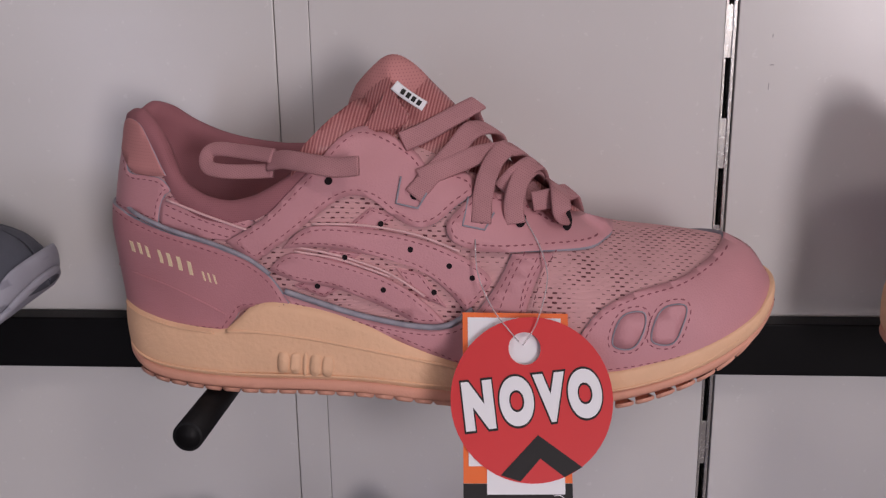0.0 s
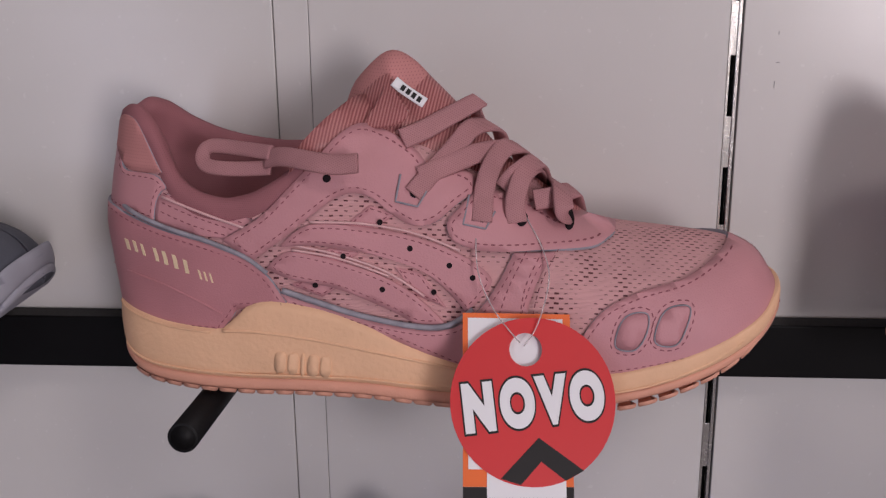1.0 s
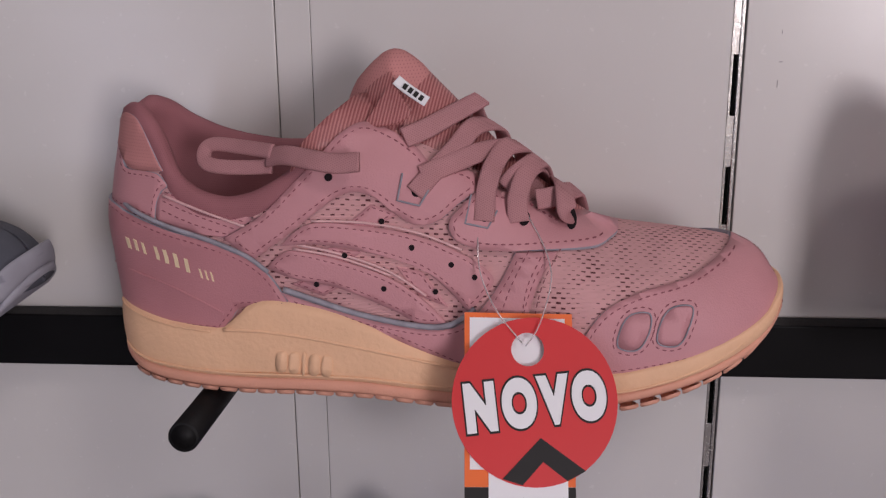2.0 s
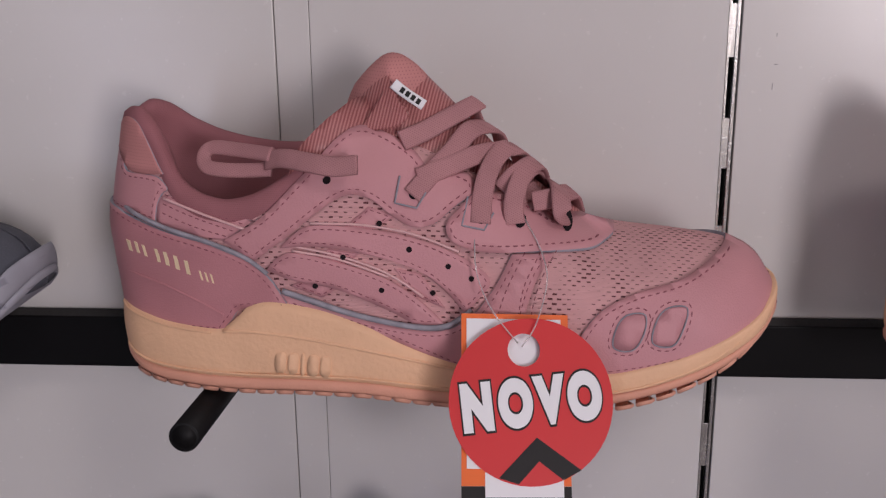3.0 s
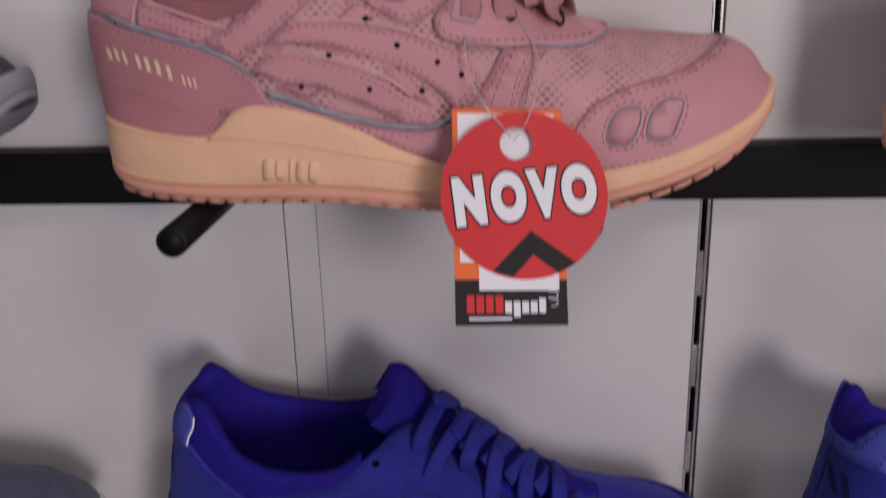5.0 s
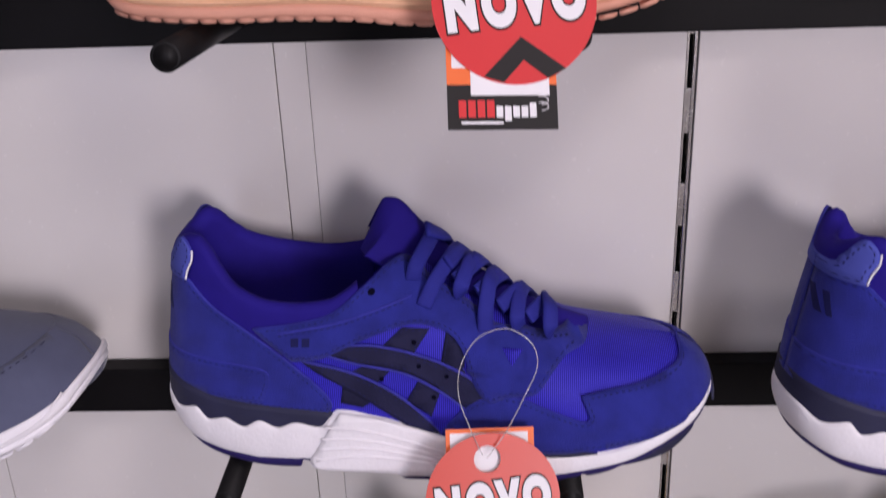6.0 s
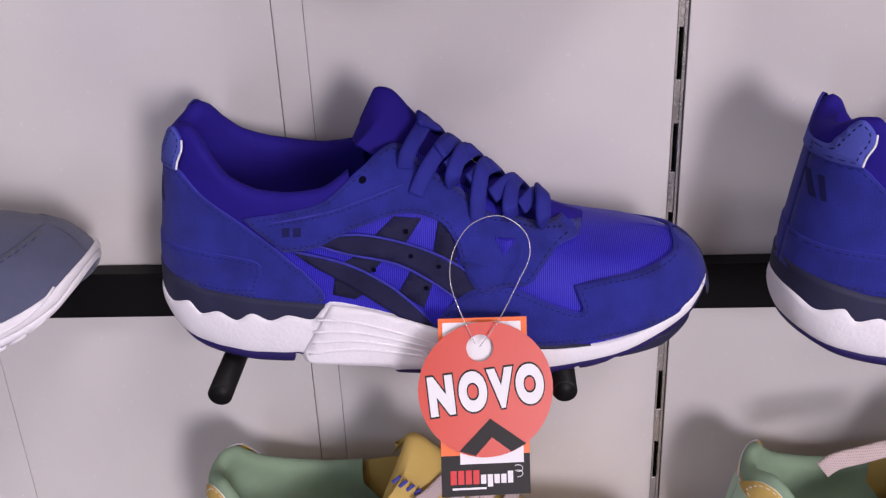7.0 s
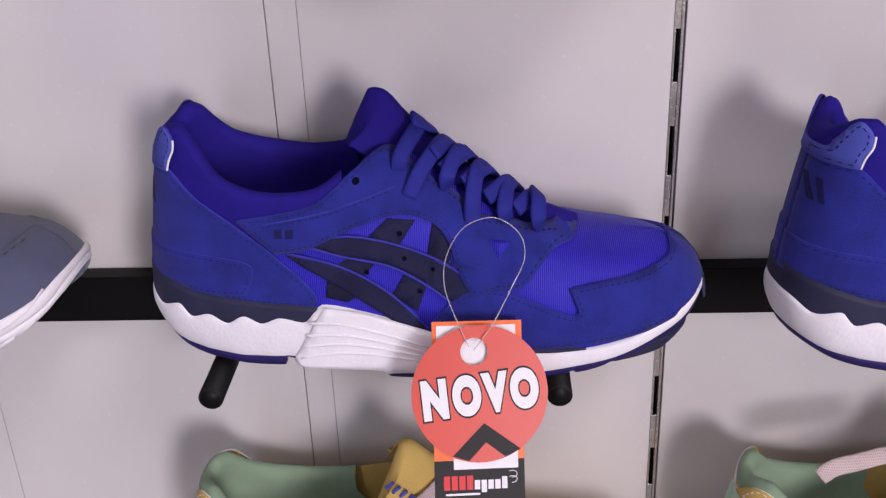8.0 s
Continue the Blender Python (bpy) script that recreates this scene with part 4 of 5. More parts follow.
def laces(shoe, runs, mat, width, thick, form, lift=0.0):
    for run in runs:
        u, v, z = run[-1]
        run = [*run, (u + 2.0, v + 9, z - 8)]
        if run[0][1] < -26.5:
            e = form.place(run[0][0], run[0][2], 3.1) * 1000
            run = [(e.x + 0.5, e.y + 0.6, e.z - 0.8), *run[1:]]
        run = [(u, min(v, form.place(u, z, 3.3).y * 1000) if k and v < -17 and z < curve_at(form.top, u) - 3 else v, z) for k, (u, v, z) in enumerate(run)]
        pts = [Vector((u, v, z + lift)) * 0.001 for u, v, z in run]
        nrm = [Vector((0.55 + v * 0.008, v / 24.0 - 0.1, 0.8 + v * 0.014)) for u, v, z in run]
        part("lace", ribbon(pts, width, thick, nrm), mat, shoe, "flat woven lace")


PINK_LACES = [
    [(126, -26, 100), (133.9, -20, 102.6), (143, -10, 106.5), (152.7, 0, 110.6), (150.6, 8, 107.7)],
    [(129.8, -33, 80.9), (136.5, -29, 87.5), (144.7, -22, 95.6), (150.7, -12, 101.7), (156.3, 0, 101.1), (160.2, 12, 97.1)],
    [(131.7, -31, 86.4), (141.7, -27, 90.1), (154.2, -18, 93.6), (166, -4, 93.2), (170.6, 10, 88.9)],
    [(154.6, -33, 70.4), (156.2, -29, 80), (158.2, -24, 87.8), (161.7, -14, 92.9), (166, -2, 93.6), (168.3, 12, 87.6)],
    [(163, -22, 80.8), (168.3, -20, 86), (174.9, -8, 88.2), (177.5, 6, 84.1)],
    [(167, -31, 68.7), (167.7, -28, 76.5), (169.8, -22, 84.2), (173.3, -12, 87.1), (176.2, 0, 84.3)],
    [(174.8, -22, 76.5), (181.3, -20, 77.2), (188.3, -10, 77.4), (191.2, 2, 74)],
    [(185.8, -29, 66.7), (186.1, -26, 73.1), (185.3, -22, 78.3), (184.4, -12, 79.8), (183.1, 0, 78)],
    [(156.5, -24, 78), (163, -22, 76), (171.7, -16, 77.3), (176.2, -6, 78.5)],
]
laces(pink, PINK_LACES, M_LACE, 0.0078, 0.0017, PINK)
free = [[(112.4, -45, 94.8), (103.9, -43.5, 93.7), (95.4, -42, 94.6), (83.7, -36, 95.1), (75.8, -30, 93)],
        [(78, -31, 95.5), (63, -22, 95.5), (51.7, -17, 95.4), (48.2, -18, 92.9), (49.8, -22, 89.2), (56.8, -25, 88.3), (68.5, -28, 88.8), (77.6, -31, 90)]]
for run, width in zip(free, (0.0075, 0.0058)):
    part("lace", ribbon([Vector(p) * 0.001 for p in run], width, 0.0018, [(0, -0.9, 0.45) for p in run]), M_LACE, pink, "loose end of the woven lace")
# woven label of the tongue
part("woven_label", ribbon([Vector(p) * 0.001 for p in [(122.5, -18.5, 120.3), (127, -19, 116.8), (134, -19.5, 112.3)]], 0.0042, 0.0008, [(0, -0.9, 0.5)] * 3), M_PAPER, pink, "white woven label")
for k in range(4):
    t = 0.25 + 0.17 * k
    part("label_bar", ribbon([Vector((122.5 + 11.5 * t + d, -19.7, 120.4 - 8.2 * t - 0.7 * d)) * 0.001 for d in (0, 0.6, 1.3)], 0.0022, 0.0006, [(0, -0.9, 0.5)] * 3), M_INK, pink, "dark bar of unreadable print")

# ---------------------------------------------------------------- blue trainer
BLUE = Form(heel=[(0, 6), (15, -1), (25, -2), (45, 0), (60, 2), (90, 7), (108, 10.5), (118, 12)],
            toe=[(0, 253), (12, 259.5), (24, 261.5), (36, 258.5), (44, 253.5), (51, 245), (56, 224), (150, 205)],
            width=[(0, 0), (0.08, 15), (0.16, 26), (0.29, 35), (0.4, 38), (0.538, 39), (0.66, 41), (0.737, 40), (0.85, 30.5), (0.93, 17), (1, 0)],
            top=[(0, 158), (70, 150), (95, 132), (110, 113), (125, 102), (143, 89), (160, 77), (178, 67.5), (199, 58.5), (224, 55.2), (245, 50.5), (256, 48), (268, 46)])
BLUE_RIM = [(-6, 104), (9, 105), (13, 108.5), (18, 112), (23, 112.5), (28, 108.5), (32, 102.5), (36, 97), (41, 91.5), (47, 88), (56, 85), (68, 84), (83, 85.5), (92, 90), (102, 97), (112, 103), (120, 103), (128, 97), (143, 85.5), (160, 74), (178, 65), (199, 58.5), (224, 55.2), (245, 50.5), (256, 48), (268, 46)]
BLUE_FAR = [(-6, 104), (9, 105), (13, 108.5), (18, 112), (23, 109.5), (29, 101.5), (37, 94), (52, 88.5), (76, 84.5), (90, 86), (102, 92)] + BLUE_RIM[15:]
BLUE_SOLE = Form(heel=[(-8, 19), (0, 11), (10, 4), (18, -0.5), (30, -3.5), (45, -2.5)],
                 toe=[(-8, 230), (0, 243), (10, 254), (24, 260.5), (40, 261)],
                 width=[(0, 0), (0.08, 18), (0.16, 29.5), (0.29, 38), (0.4, 40.5), (0.538, 41), (0.66, 43), (0.737, 42), (0.85, 32.5), (0.93, 18.5), (1, 0)])
BLUE_LOW = [(-9, 21), (2, 15.5), (12, 10.4), (27, 7.8), (44, 6.5), (66, 7), (72, 4.5), (90, 3.5), (110, 1.2), (121, 0.5), (150, -0.5), (189, 0.1), (207, 3), (220, 6.3), (233, 12.7), (246, 21.5), (253, 28), (262, 33), (268, 36)]
BLUE_TREAD = [(u, z - 3.3) for u, z in BLUE_LOW[:5]] + [(61, 3.5), (63.5, 8), (72, 6), (90, 5), (112, 2.5), (114, -2.3), (121, -2.8), (150, -3.8), (189, -3.2), (205, -0.6), (206, 0.8), (207.5, 0.9), (208.5, -0.2), (220, 2.9), (221, 4.6), (222.5, 5.2), (223.5, 4.3), (235, 10.4), (236, 12.2), (237.5, 13), (238.5, 12.6), (246, 18), (253, 24.5), (262, 30), (268, 33)]
BLUE_HIGH = [(-9, 48), (10, 46), (40, 40), (80, 33), (104, 28), (132, 20), (160, 12.5), (184, 10.5), (205, 12), (221, 16), (236, 22.5), (246, 28.5), (258, 34), (268, 38)]
M_BLUE_LINING = material("blue_satin_lining", (0.019, 0.011, 0.20), 0.75, vary=0.1, scale=60, bump=0.15, spec=0.1)


BLUE_WAVE = [(-9, 38), (3.1, 34.5), (10.3, 30.1), (19.6, 32.6), (25.1, 26.8), (33.7, 29), (41.5, 25), (50.1, 29), (57.7, 25.5), (66.7, 28.6), (77.1, 26.5), (83.5, 33), (86, 34.6), (104, 31), (132, 21.5), (160, 12.5), (184, 10.5), (205, 12), (221, 16), (236, 22.5), (246, 28.5), (258, 34), (268, 38)]
M_BLUE_SATIN = woven("violet_satin_mesh", (0.046, 0.036, 0.53), (0.017, 0.012, 0.26), 20, 6800, 0.1, rough=0.5, spec=0.15, bump=0.5)
M_DARK_STRIPE = material("charcoal_suede", (0.019, 0.019, 0.052), 0.9, vary=0.2, scale=60, bump=0.4, spec=0.1)
M_BLUE_EDGE = material("blue_cut_edge", (0.04, 0.04, 0.34), 0.8, vary=0.15, scale=200)
M_BLUE_THREAD = material("dark_blue_thread", (0.006, 0.007, 0.075), 0.8, vary=0.1)
M_BLUE_LACE = woven("blue_lace", (0.02, 0.023, 0.235), (0.017, 0.019, 0.20), 8200, 8200, 0.4, bump=0.4, turn=25)
# blue-black colour for the shade inside holes
M_BLUE_HOLE = material("hole_shade_blue", (0.003, 0.003, 0.012), 0.9, vary=0.1, spec=0.05)
M_TAB = material("pale_blue_suede", (0.068, 0.085, 0.40), 0.85, vary=0.08, scale=60, bump=0.3)
SUEDE, CHARCOAL = (M_BLUE, M_BLUE_EDGE), (M_DARK_STRIPE, M_BLUE_EDGE)
BLUE_PANELS = (
    ("stripe_bar", [(88, 49), (88, 49), (97.5, 47.5), (97.5, 47.5), (105.5, 42), (105.5, 42), (96, 36), (96, 36), (86, 38.5), (86, 38.5)], CHARCOAL, "", 0.6, 0.0, 0, False),
    ("stripe_bar", [(106.2, 66.5), (106.2, 66.5), (115.8, 75.1), (115.8, 75.1), (128.1, 73.6), (128.1, 73.6), (120.3, 62.4), (120.3, 62.4)], CHARCOAL, "", 0.6, 0.0, 1.1, False),
    ("stripe_bar", [(135.5, 71.9), (135.5, 71.9), (142.9, 65.3), (142.9, 65.3), (143.8, 52.3), (143.8, 52.3), (132.6, 56.9), (132.6, 56.9)], CHARCOAL, "", 0.6, 0.0, 1.1, False),
    ("stripe_bar", [(98.6, 57.9), (98.6, 57.9), (109.8, 54.9), (109.8, 54.9), (103, 48.3), (103, 48.3), (90.7, 54.2), (90.7, 54.2)], CHARCOAL, "", 0.6, 0.0, 0, False),
    ("stripe_bar", [(122.2, 49.4), (122.2, 49.4), (132.1, 43.6), (132.1, 43.6), (127.7, 31), (127.7, 31), (116.5, 39.5), (116.5, 39.5)], CHARCOAL, "", 0.6, 0.0, 1.1, False),
    ("upper_stripe", [(77.6, 65.2), (77.6, 65.2), (99.2, 67.5), (124, 61.2), (143.8, 51.5), (156.1, 38.7), (156.1, 38.7), (143.3, 36), (133.4, 44.4), (116.1, 54.5), (93.6, 59.9)], CHARCOAL, "charcoal stripe", 0.9, 0.6, 1.6, False),
    ("lower_stripe", [(69.5, 60.1), (69.5, 60.1), (93.2, 53.6), (112.8, 41.9), (127.6, 27.5), (132.5, 21.5), (132.5, 21.5), (123.4, 21.4), (112.2, 29.8), (92.5, 44.2), (79, 52.9)], CHARCOAL, "charcoal stripe", 0.9, 0.6, 1.6, False),
    ("eyestay", [(48.5, 75.9), (48.5, 75.9), (70, 79.4), (85.3, 83.9), (100.6, 95.8), (111.3, 102.8), (119.6, 101.4), (129.5, 92.5), (144.3, 82), (156.7, 71.8), (169.4, 67.4), (178.4, 64.2), (192.4, 60.7), (200.1, 58.8), (200.9, 57.7), (197.8, 55.9), (189.6, 55.1), (182.9, 50.6), (175.2, 42.4), (163.8, 41.5), (154.1, 38.8), (147.5, 47.6), (142.1, 63.9), (134.3, 72.4), (119.5, 76.3), (99.5, 71.3), (79.9, 62.4), (65.6, 60.3), (65.6, 60.3), (53.7, 70.6)], SUEDE, "", 1.1, 1.0, 1.7, False),
    ("mudguard", [(129.3, 19.8), (129.3, 19.8), (143.3, 36), (156.2, 41.9), (168.8, 40.5), (181.4, 35), (196.6, 29.1), (200.2, 30.8), (200.2, 30.8), (196.1, 40.5), (196.1, 40.5), (209.4, 42.5), (227.7, 44.1), (242.3, 46.7), (244, 50.8), (244.5, 52.5), (244.5, 52.5), (258, 48), (275, 40), (275, 30), (275, 30), (256, 29), (246.4, 24.9), (219.8, 17.1), (184, 12.1), (158.2, 14.5)], SUEDE, "blue suede toe and side guard", 1.2, 0.8, 1.9, True),
    ("heel_counter", [(-12, 95), (-12, 95), (14, 96), (19.8, 95.2), (29.8, 85.3), (46.7, 73.7), (63, 60.6), (78.3, 44.9), (82.1, 37.1), (79.1, 33.4), (79.1, 33.4), (46.8, 35.4), (33.4, 37.8), (12, 41.5), (-14, 45), (-14, 45)], SUEDE, "", 1.1, 0.9, 1.8, True),
    ("heel_cup", [(-12, 60.5), (-12, 60.5), (28, 58.9), (50.8, 56), (54.1, 50.8), (50.1, 39.3), (50.1, 39.3), (33.5, 38.7), (12, 41.4), (-12, 44.5), (-12, 44.5)], SUEDE, "", 0.8, 1.9, 1.8, True),
    ("heel_tab", [(-8, 101), (-8, 101), (9, 101), (13, 106), (17, 113), (20, 114.5), (23, 110), (22.5, 105), (20, 100), (19, 95.5), (19, 95.5), (-8, 95), (-8, 95)], (M_TAB, M_BLUE_EDGE), "paler blue heel tab", 0.9, 2.0, 1.6, True),
)
BLUE_LACES = [
    [(119.8, -29, 94.8), (122.9, -25, 102.5), (127.3, -16, 108.2), (130.1, -3, 108.8), (132.6, 10, 103.8)],
    [(124.6, -31, 84.3), (131.1, -27, 95.2), (138.2, -16, 102.4), (141.5, -3, 100.9), (144, 10, 94)],
    [(140.4, -30, 84.6), (142.8, -27, 93.1), (146.5, -17, 99.1), (149.7, -4, 96.2), (151.9, 8, 89.5)],
    [(151.6, -30, 70.7), (153.6, -28, 82.5), (155.7, -20, 92), (158.4, -6, 89.8), (160.9, 6, 83.2)],
    [(166.7, -28, 68.2), (167.6, -26, 76.4), (168.8, -18, 81.9), (171.1, -6, 81.5), (174, 6, 74.3)],
    [(181.7, -27, 62.7), (182.7, -26, 71.2), (182.8, -19, 78.2), (182.3, -6, 76.2)],
    [(127.6, -12, 114.5), (133.2, -3, 107.9), (134.6, 6, 102.9)],
    [(136.9, -22, 101.9), (142.2, -8, 101.6), (144.2, 4, 96.7)],
    [(140.5, -24, 94.3), (149.9, -12, 98), (152.9, 2, 92)],
    [(149.9, -24, 88), (158.4, -13, 90.6), (162, 0, 84.9)],
    [(159.8, -24, 80.7), (168.4, -13, 83.7), (172, 0, 77.9)],
    [(172.7, -23, 74.5), (179.4, -14, 77), (182.5, -3, 72.1)],
]


def blue_trainer(at, turn, label):
    shoe = thing("trainer", at, turn, label, "shoe", "display shoes")
    part("upper", shell(BLUE, [(u, z - 4) for u, z in BLUE_HIGH], BLUE_RIM, BLUE_FAR), M_BLUE_SATIN, shoe, "violet-blue satin mesh base of the upper")
    part("midsole", slab(BLUE_SOLE, BLUE_LOW, BLUE_WAVE, 200, bulge=0.9), M_WHITE, shoe, "white foam midsole")
    part("outsole", slab(BLUE_SOLE, BLUE_TREAD, [(u, z + 2.0) for u, z in BLUE_LOW], 260, 3, 0.5), M_INDIGO, shoe, "indigo rubber outsole, cut away under the shank")
    part("collar", collar(BLUE, BLUE_RIM, 97, BLUE_FAR, skirt=22.0, puff=2.0), M_BLUE_LINING, shoe, "padded blue satin collar")
    part("insole", insole(BLUE, 28, 150), M_BLUE_LINING, shoe, "dark blue insole")
    part("tongue", tongue_slab([(201, 57), (180, 65), (162, 75), (142, 89), (129, 101.5), (120, 111.5), (113.5, 119.5), (106.5, 123.5)], [(0, 16), (0.5, 20), (0.8, 20), (0.92, 16.5), (1, 9)], 8.0, [(0, 8), (0.5, 12), (0.8, 21), (1, 24)]), (M_BLUE_LINING, M_BLUE_LINING), shoe, "padded blue tongue")
    part("heel_band", slab(BLUE_SOLE, [(-9, 22), (90, 10), (120, 5)], [(-9, 49), (8, 45), (34, 38.5), (60, 36), (80, 34.5), (95, 25), (120, 12)], 120, bulge=0.0), M_NAVY, shoe, "charcoal foam band above the wavy edge")
    for name, outline, mats, label, thick, base, stitch, mirror in BLUE_PANELS:
        overlay(shoe, BLUE, name, outline, mats, label, thick, base, stitch, M_BLUE_THREAD if stitch else None, mirror)
    part("window_inset", panel(BLUE, [(160, 62.5), (160, 62.5), (169.5, 60.5), (169.5, 60.5), (164.5, 55), (164.5, 55)], 0.3, 2.0), M_BLUE_SATIN, shoe, "small triangular mesh window")
    for u, z in [(121, 68.3), (104.6, 75.1), (122.8, 57.2), (135.2, 51.9), (129.2, 41.6), (105.8, 51.1)]:
        dimple(shoe, BLUE, u, z, 0.9, 1.55, M_BLUE_HOLE)
    for u, z in ((102.5, 92.1),):
        dimple(shoe, BLUE, u, z, 1.3, 2.1, M_BLUE_HOLE, "eyelet", "dark eyelet")
    laces(shoe, BLUE_LACES, M_BLUE_LACE, 0.0074, 0.0026, BLUE, -0.8)
    shank = part("shank", panel(BLUE_SOLE, [(85.6, 34.6), (85.6, 34.6), (104.9, 31), (132.7, 21.6), (155, 13.5), (155, 13.5), (150, 0), (150, 0), (121, 0.6), (113, 0.4), (109, 2), (90, 3), (73.5, 4), (69.5, 8), (69.5, 8), (75.5, 18)], 1.6, 0.5), M_WHITE, shoe, "white moulded shank")
    for off in (0.0, 6.5, 12.0, 17.5):
        part("shank_rib", tube([BLUE_SOLE.place(u, z - off + (u - 78) * 0.06 * off / 6, 2.1) for u, z in ((78 - off * 0.3, 27.5), (95, 26.2), (118, 19.5), (140, 11.0), (152, 7.0)) if z - off + (u - 78) * 0.06 * off / 6 > 2.5], 0.0007, 6), M_WHITE, shank)
    for k in range(2):
        u = 66 + 5 * k
        part("mark_bar", panel(BLUE, [(u, 72), (u + 3.6, 72.4), (u + 3.2, 68), (u - 0.3, 67.8)], 0.15, 2.1, smooth=False), M_BLUE_THREAD, shoe, "dark bar on the eyestay", False)
    for line in ([(77.6, 65.8), (99.2, 68.2), (124, 61.9), (144, 52.2), (156, 39.8)], [(70, 60.8), (93.4, 54.4), (113, 42.7), (128, 28.2)], [(78, 64.6), (94, 59.2), (116, 53.8), (133, 43.8), (143, 35.6)]):
        part("piping", tube([BLUE.place(u, z, 1.5) for u, z in line], 0.0006, 6), M_BLUE_EDGE, shoe, "raised blue piping along a stripe")
    part("toe_bumper", panel(BLUE, [(259, 24), (259, 24), (260.5, 36), (280, 41), (280, 41), (280, 22), (280, 22)], 0.5, 1.8), M_NAVY, shoe, "navy rubber toe bumper")
    part("tab_edge", tube([BLUE.place(u, z, 2.6) for u, z in ((19.4, 95.8), (20.6, 100), (23, 105), (23.6, 109.5))], 0.0005, 6), M_PAPER, shoe, "white edge of the heel tab")
    part("seam", tube([BLUE.place(u, z, 2.2) for u, z in ((60, 74), (86, 79), (104, 84), (120, 88))], 0.0004, 6), M_BLUE_EDGE, shoe, "raised seam")
    part("stitching", stitches(BLUE, [(60, 72.8), (86, 77.6), (104, 82.6), (119, 86.6)], 2.1), M_BLUE_THREAD, shoe, "darker stitching")
    for k in range(3):
        part("mark_bar", panel(BLUE, [(3.2 + 2.4 * k, 88), (4.6 + 2.4 * k, 88.4), (4.9 + 2.4 * k, 78), (3.4 + 2.4 * k, 78)], 0.15, 2.05, smooth=False), M_BLUE_THREAD, shoe, "dark bar on the heel", False)
    return shoe


blue = blue_trainer((-0.157, 0.409, 1.120), 0.0, "royal blue suede trainer with a white sole")
blue_2 = copy_thing(blue, pose(0.136, 0.386, 1.122, 0, 0, 6.5))

# ---------------------------------------------------------------- shoes at the margins
M_GREY = material("grey_knit", (0.085, 0.09, 0.11), 0.8, vary=0.1, scale=60, bump=0.3)
M_WHITE_KNIT = woven("white_quilt", (0.36, 0.36, 0.41), (0.25, 0.25, 0.29), 700, 700, 0.6, bump=0.5, turn=20)
M_SLATE = material("slate_suede", (0.082, 0.09, 0.15), 0.9, vary=0.12, scale=40, bump=0.3, sheen=0.2)
M_GREEN = material("sage_lining", (0.24, 0.345, 0.23), 0.8, vary=0.08, scale=40, bump=0.3)
M_YELLOW = material("yellow_suede", (0.62, 0.43, 0.12), 0.8, vary=0.08, scale=40, bump=0.3)


def side_trainer(at, turn, label, upper_mat, sole_mat, out_mat, lining, tongue_mat, high=PINK_HIGH, far=PINK_FAR):
    shoe = thing("trainer", at, turn, label, "shoe", "display shoes")
    part("upper", shell(PINK, [(u, z - 4) for u, z in PINK_HIGH], PINK_RIM, far), upper_mat, shoe)
    part("midsole", slab(PINK_SOLE, PINK_LOW, high, bulge=0.9), sole_mat, shoe)
    part("outsole", tread(PINK_SOLE, PINK_LOW), out_mat, shoe)
    part("collar", collar(PINK, PINK_RIM, 91, far), lining, shoe)
    part("insole", insole(PINK, 26, 150), lining, shoe)
    part("tongue", tongue_slab(PINK_TONGUE[0][:7], [(0, 16), (0.5, 22), (0.85, 25), (0.95, 22), (1, 16)], 8.0, [(0, 9), (0.5, 16), (0.8, 30), (1, 36)]), (upper_mat, tongue_mat), shoe)
    return shoe


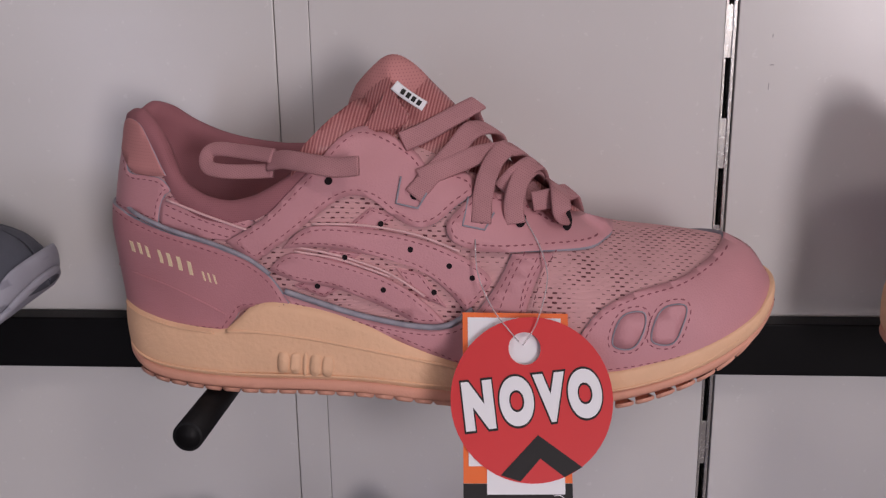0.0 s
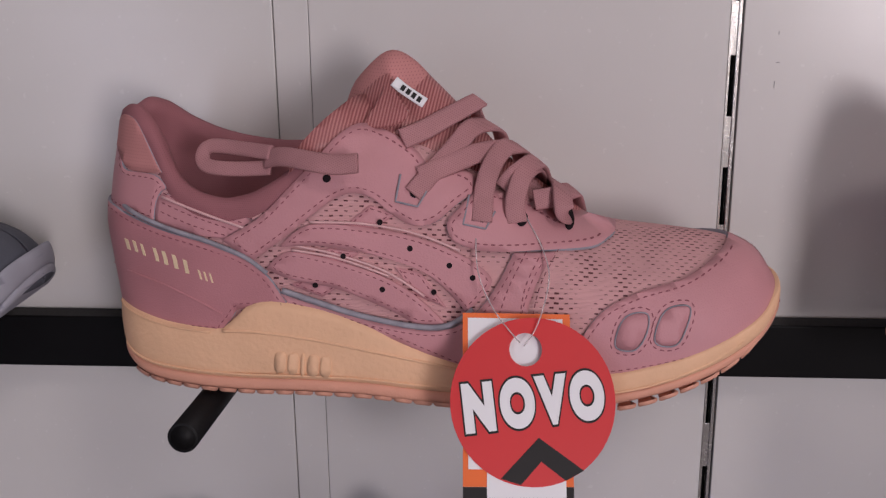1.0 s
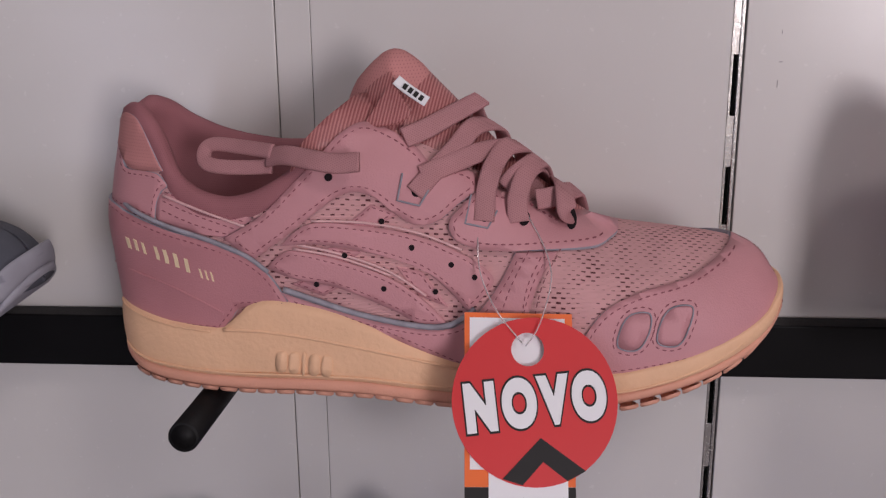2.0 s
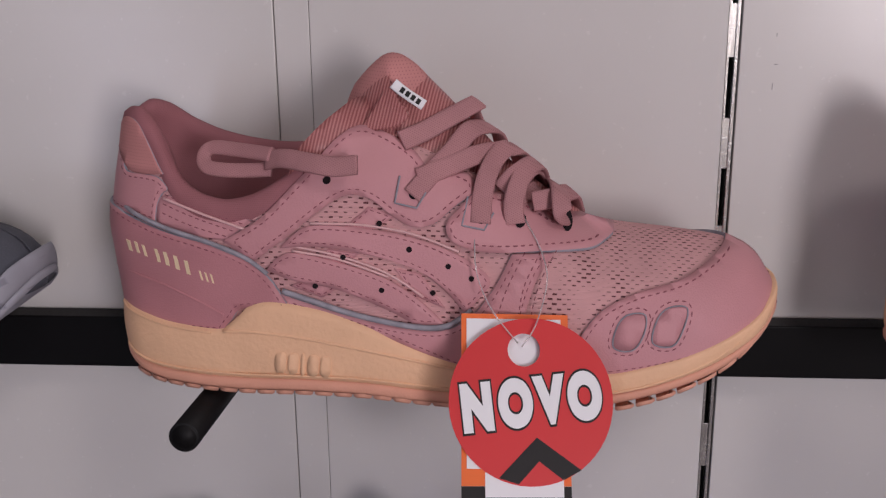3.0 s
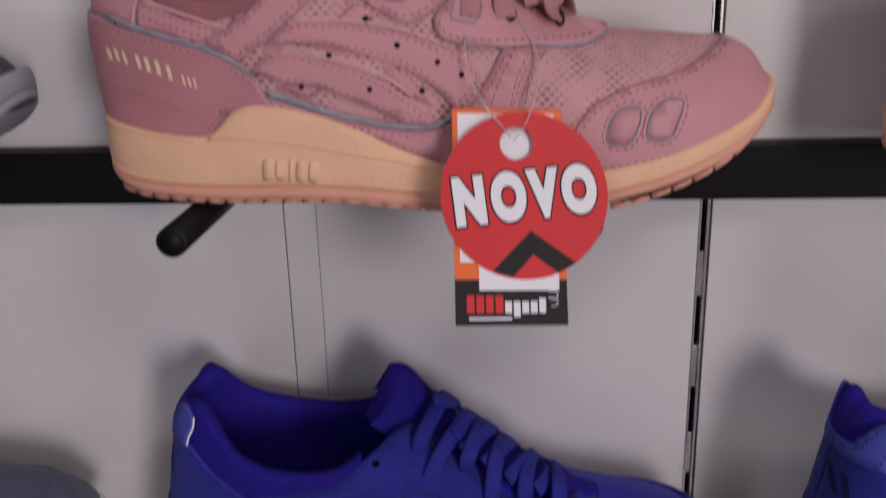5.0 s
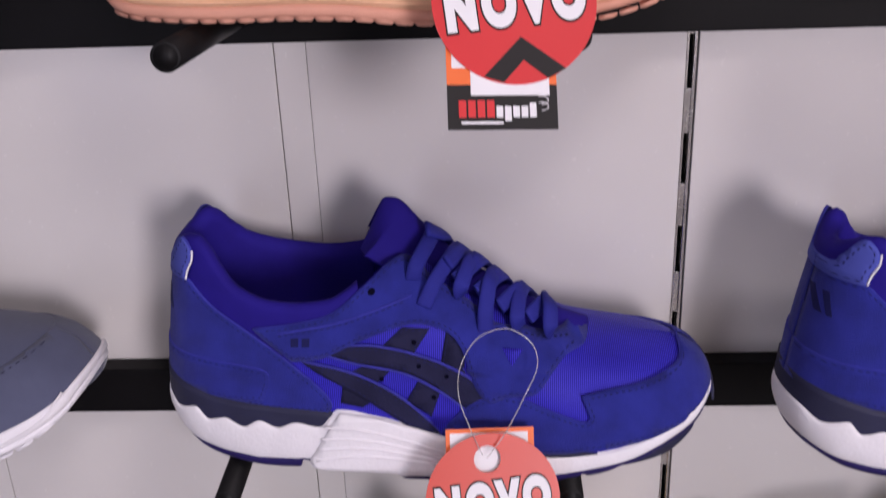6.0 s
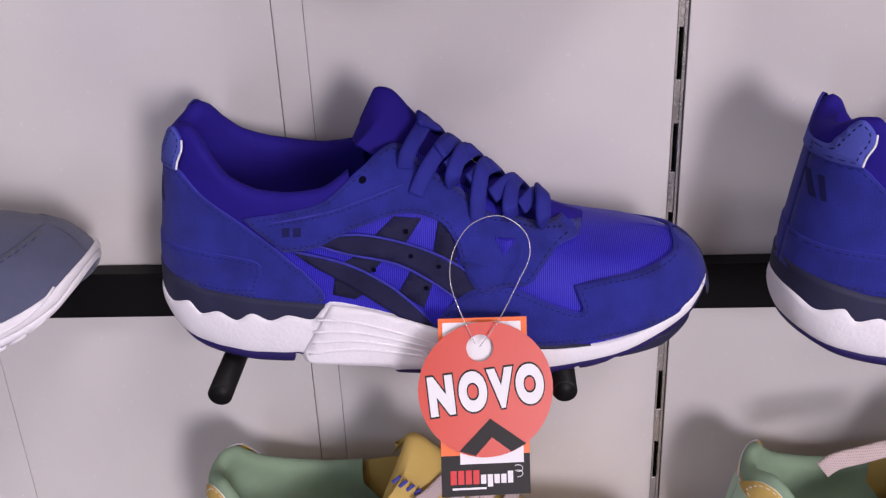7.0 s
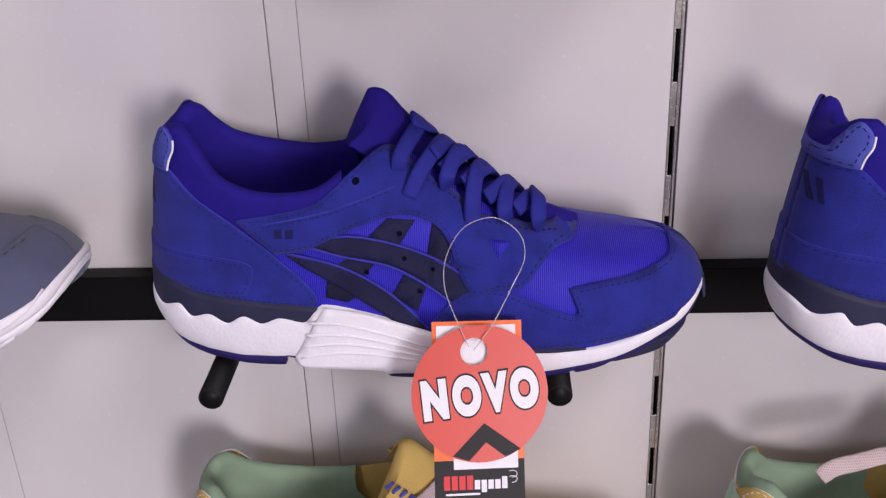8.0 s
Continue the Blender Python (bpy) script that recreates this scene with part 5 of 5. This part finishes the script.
grey = side_trainer((-0.467, 0.404, 1.332), 0, "grey knitted trainer with a white ribbed sole", M_GREY, M_WHITE_KNIT, M_WHITE_KNIT, M_GREY, M_GREY, PINK_HIGH[:12] + [(207, 9.5), (236, 19), (247, 26), (255, 36), (262, 46), (275, 52)])
slate = side_trainer((-0.466, 0.404, 1.124), 0, "slate blue suede trainer with a white sole", M_SLATE, M_WHITE, M_WHITE, M_SLATE, M_SLATE)
for shoe, mat, thread in ((slate, M_SLATE, M_NAVY), (grey, M_GREY, M_NAVY)):
    overlay(shoe, PINK, "toe_cap", PINK_PANELS[12][1], (mat, mat), "", 0.8, 0.1, 2.0, thread, True, cell=3.0)
    overlay(shoe, PINK, "mudguard", PINK_PANELS[9][1], (mat, mat), "", 0.8, 0.1, 1.9, thread)
    part("foam_line", tube([PINK_SOLE.place(u, curve_at(PINK_LOW, u) + 3.4, 0.75) for u in range(160, 268, 6)], 0.0006, 6, 2), M_WHITE, shoe, "moulded line along the sole")
    tread_lugs(shoe, PINK_SOLE, PINK_LOW, 4.0, M_WHITE, 9.0, 190.0, 262.0, 7.6, 0.8)
side_trainer((0.150, 0.404, 1.332), 0, "pink trainer with a peach sole", M_PINK, M_PEACH, M_GUM, M_PINK, M_PINK)
GREEN_FAR = PINK_FAR[:4] + [(21, 105), (26, 99), (33, 92), (44, 86.5), (58, 83), (72, 81), (84, 81), (96, 84), (112, 89), (125, 91)] + PINK_FAR[13:]
M_MINT = material("mint_leather", (0.45, 0.66, 0.50), 0.6, vary=0.06, scale=40, bump=0.2)
M_VIOLET = material("violet_ink", (0.06, 0.07, 0.36), 0.5, vary=0.05)
M_PALE = woven("pale_pink_lace", (0.62, 0.50, 0.48), (0.45, 0.34, 0.33), 5200, 5200, 0.3, bump=0.8)
for x in (-0.166, 0.121):
    green = side_trainer((x, 0.404, 0.928), 0, "yellow suede trainer with a sage green lining", M_YELLOW, M_WHITE, M_GREEN, M_GREEN, M_YELLOW, far=GREEN_FAR)
    overlay(green, PINK, "heel_tab", PINK_PANELS[0][1], (M_YELLOW, M_WHITE), "yellow heel tab with a white edge", 1.0, 0.6, 1.6, M_PAPER, True)
    overlay(green, PINK, "heel_panel", PINK_PANELS[1][1], (M_MINT, M_WHITE), "mint leather heel panel", 1.0, 0.2, 1.6, M_PAPER, True)
    for k in range(5):
        c = Vector((116.0 + 3.4 * k, -19.5 - 0.3 * k, 113.5 - 2.6 * k))
        part("mark_bar", ribbon([(c + Vector((d, 0, 0.9 * d))) * 0.001 for d in (-2.2, 0, 2.2)], 0.0018, 0.0007, [(0, -0.9, 0.5)] * 3), M_VIOLET, green, "violet bar on the tongue")
    laces(green, [[(u, v, z + 2) for u, v, z in run] for run in PINK_LACES], M_PALE, 0.0078, 0.0017, PINK)
part("lace", ribbon([Vector(p) * 0.001 for p in [(51, -6, 107), (58, -5, 112), (70, -3, 114), (84, 0, 116), (104, 4, 118)]], 0.009, 0.002, [(0, -0.8, 0.5)] * 5), M_PALE, green, "loose pale pink lace")
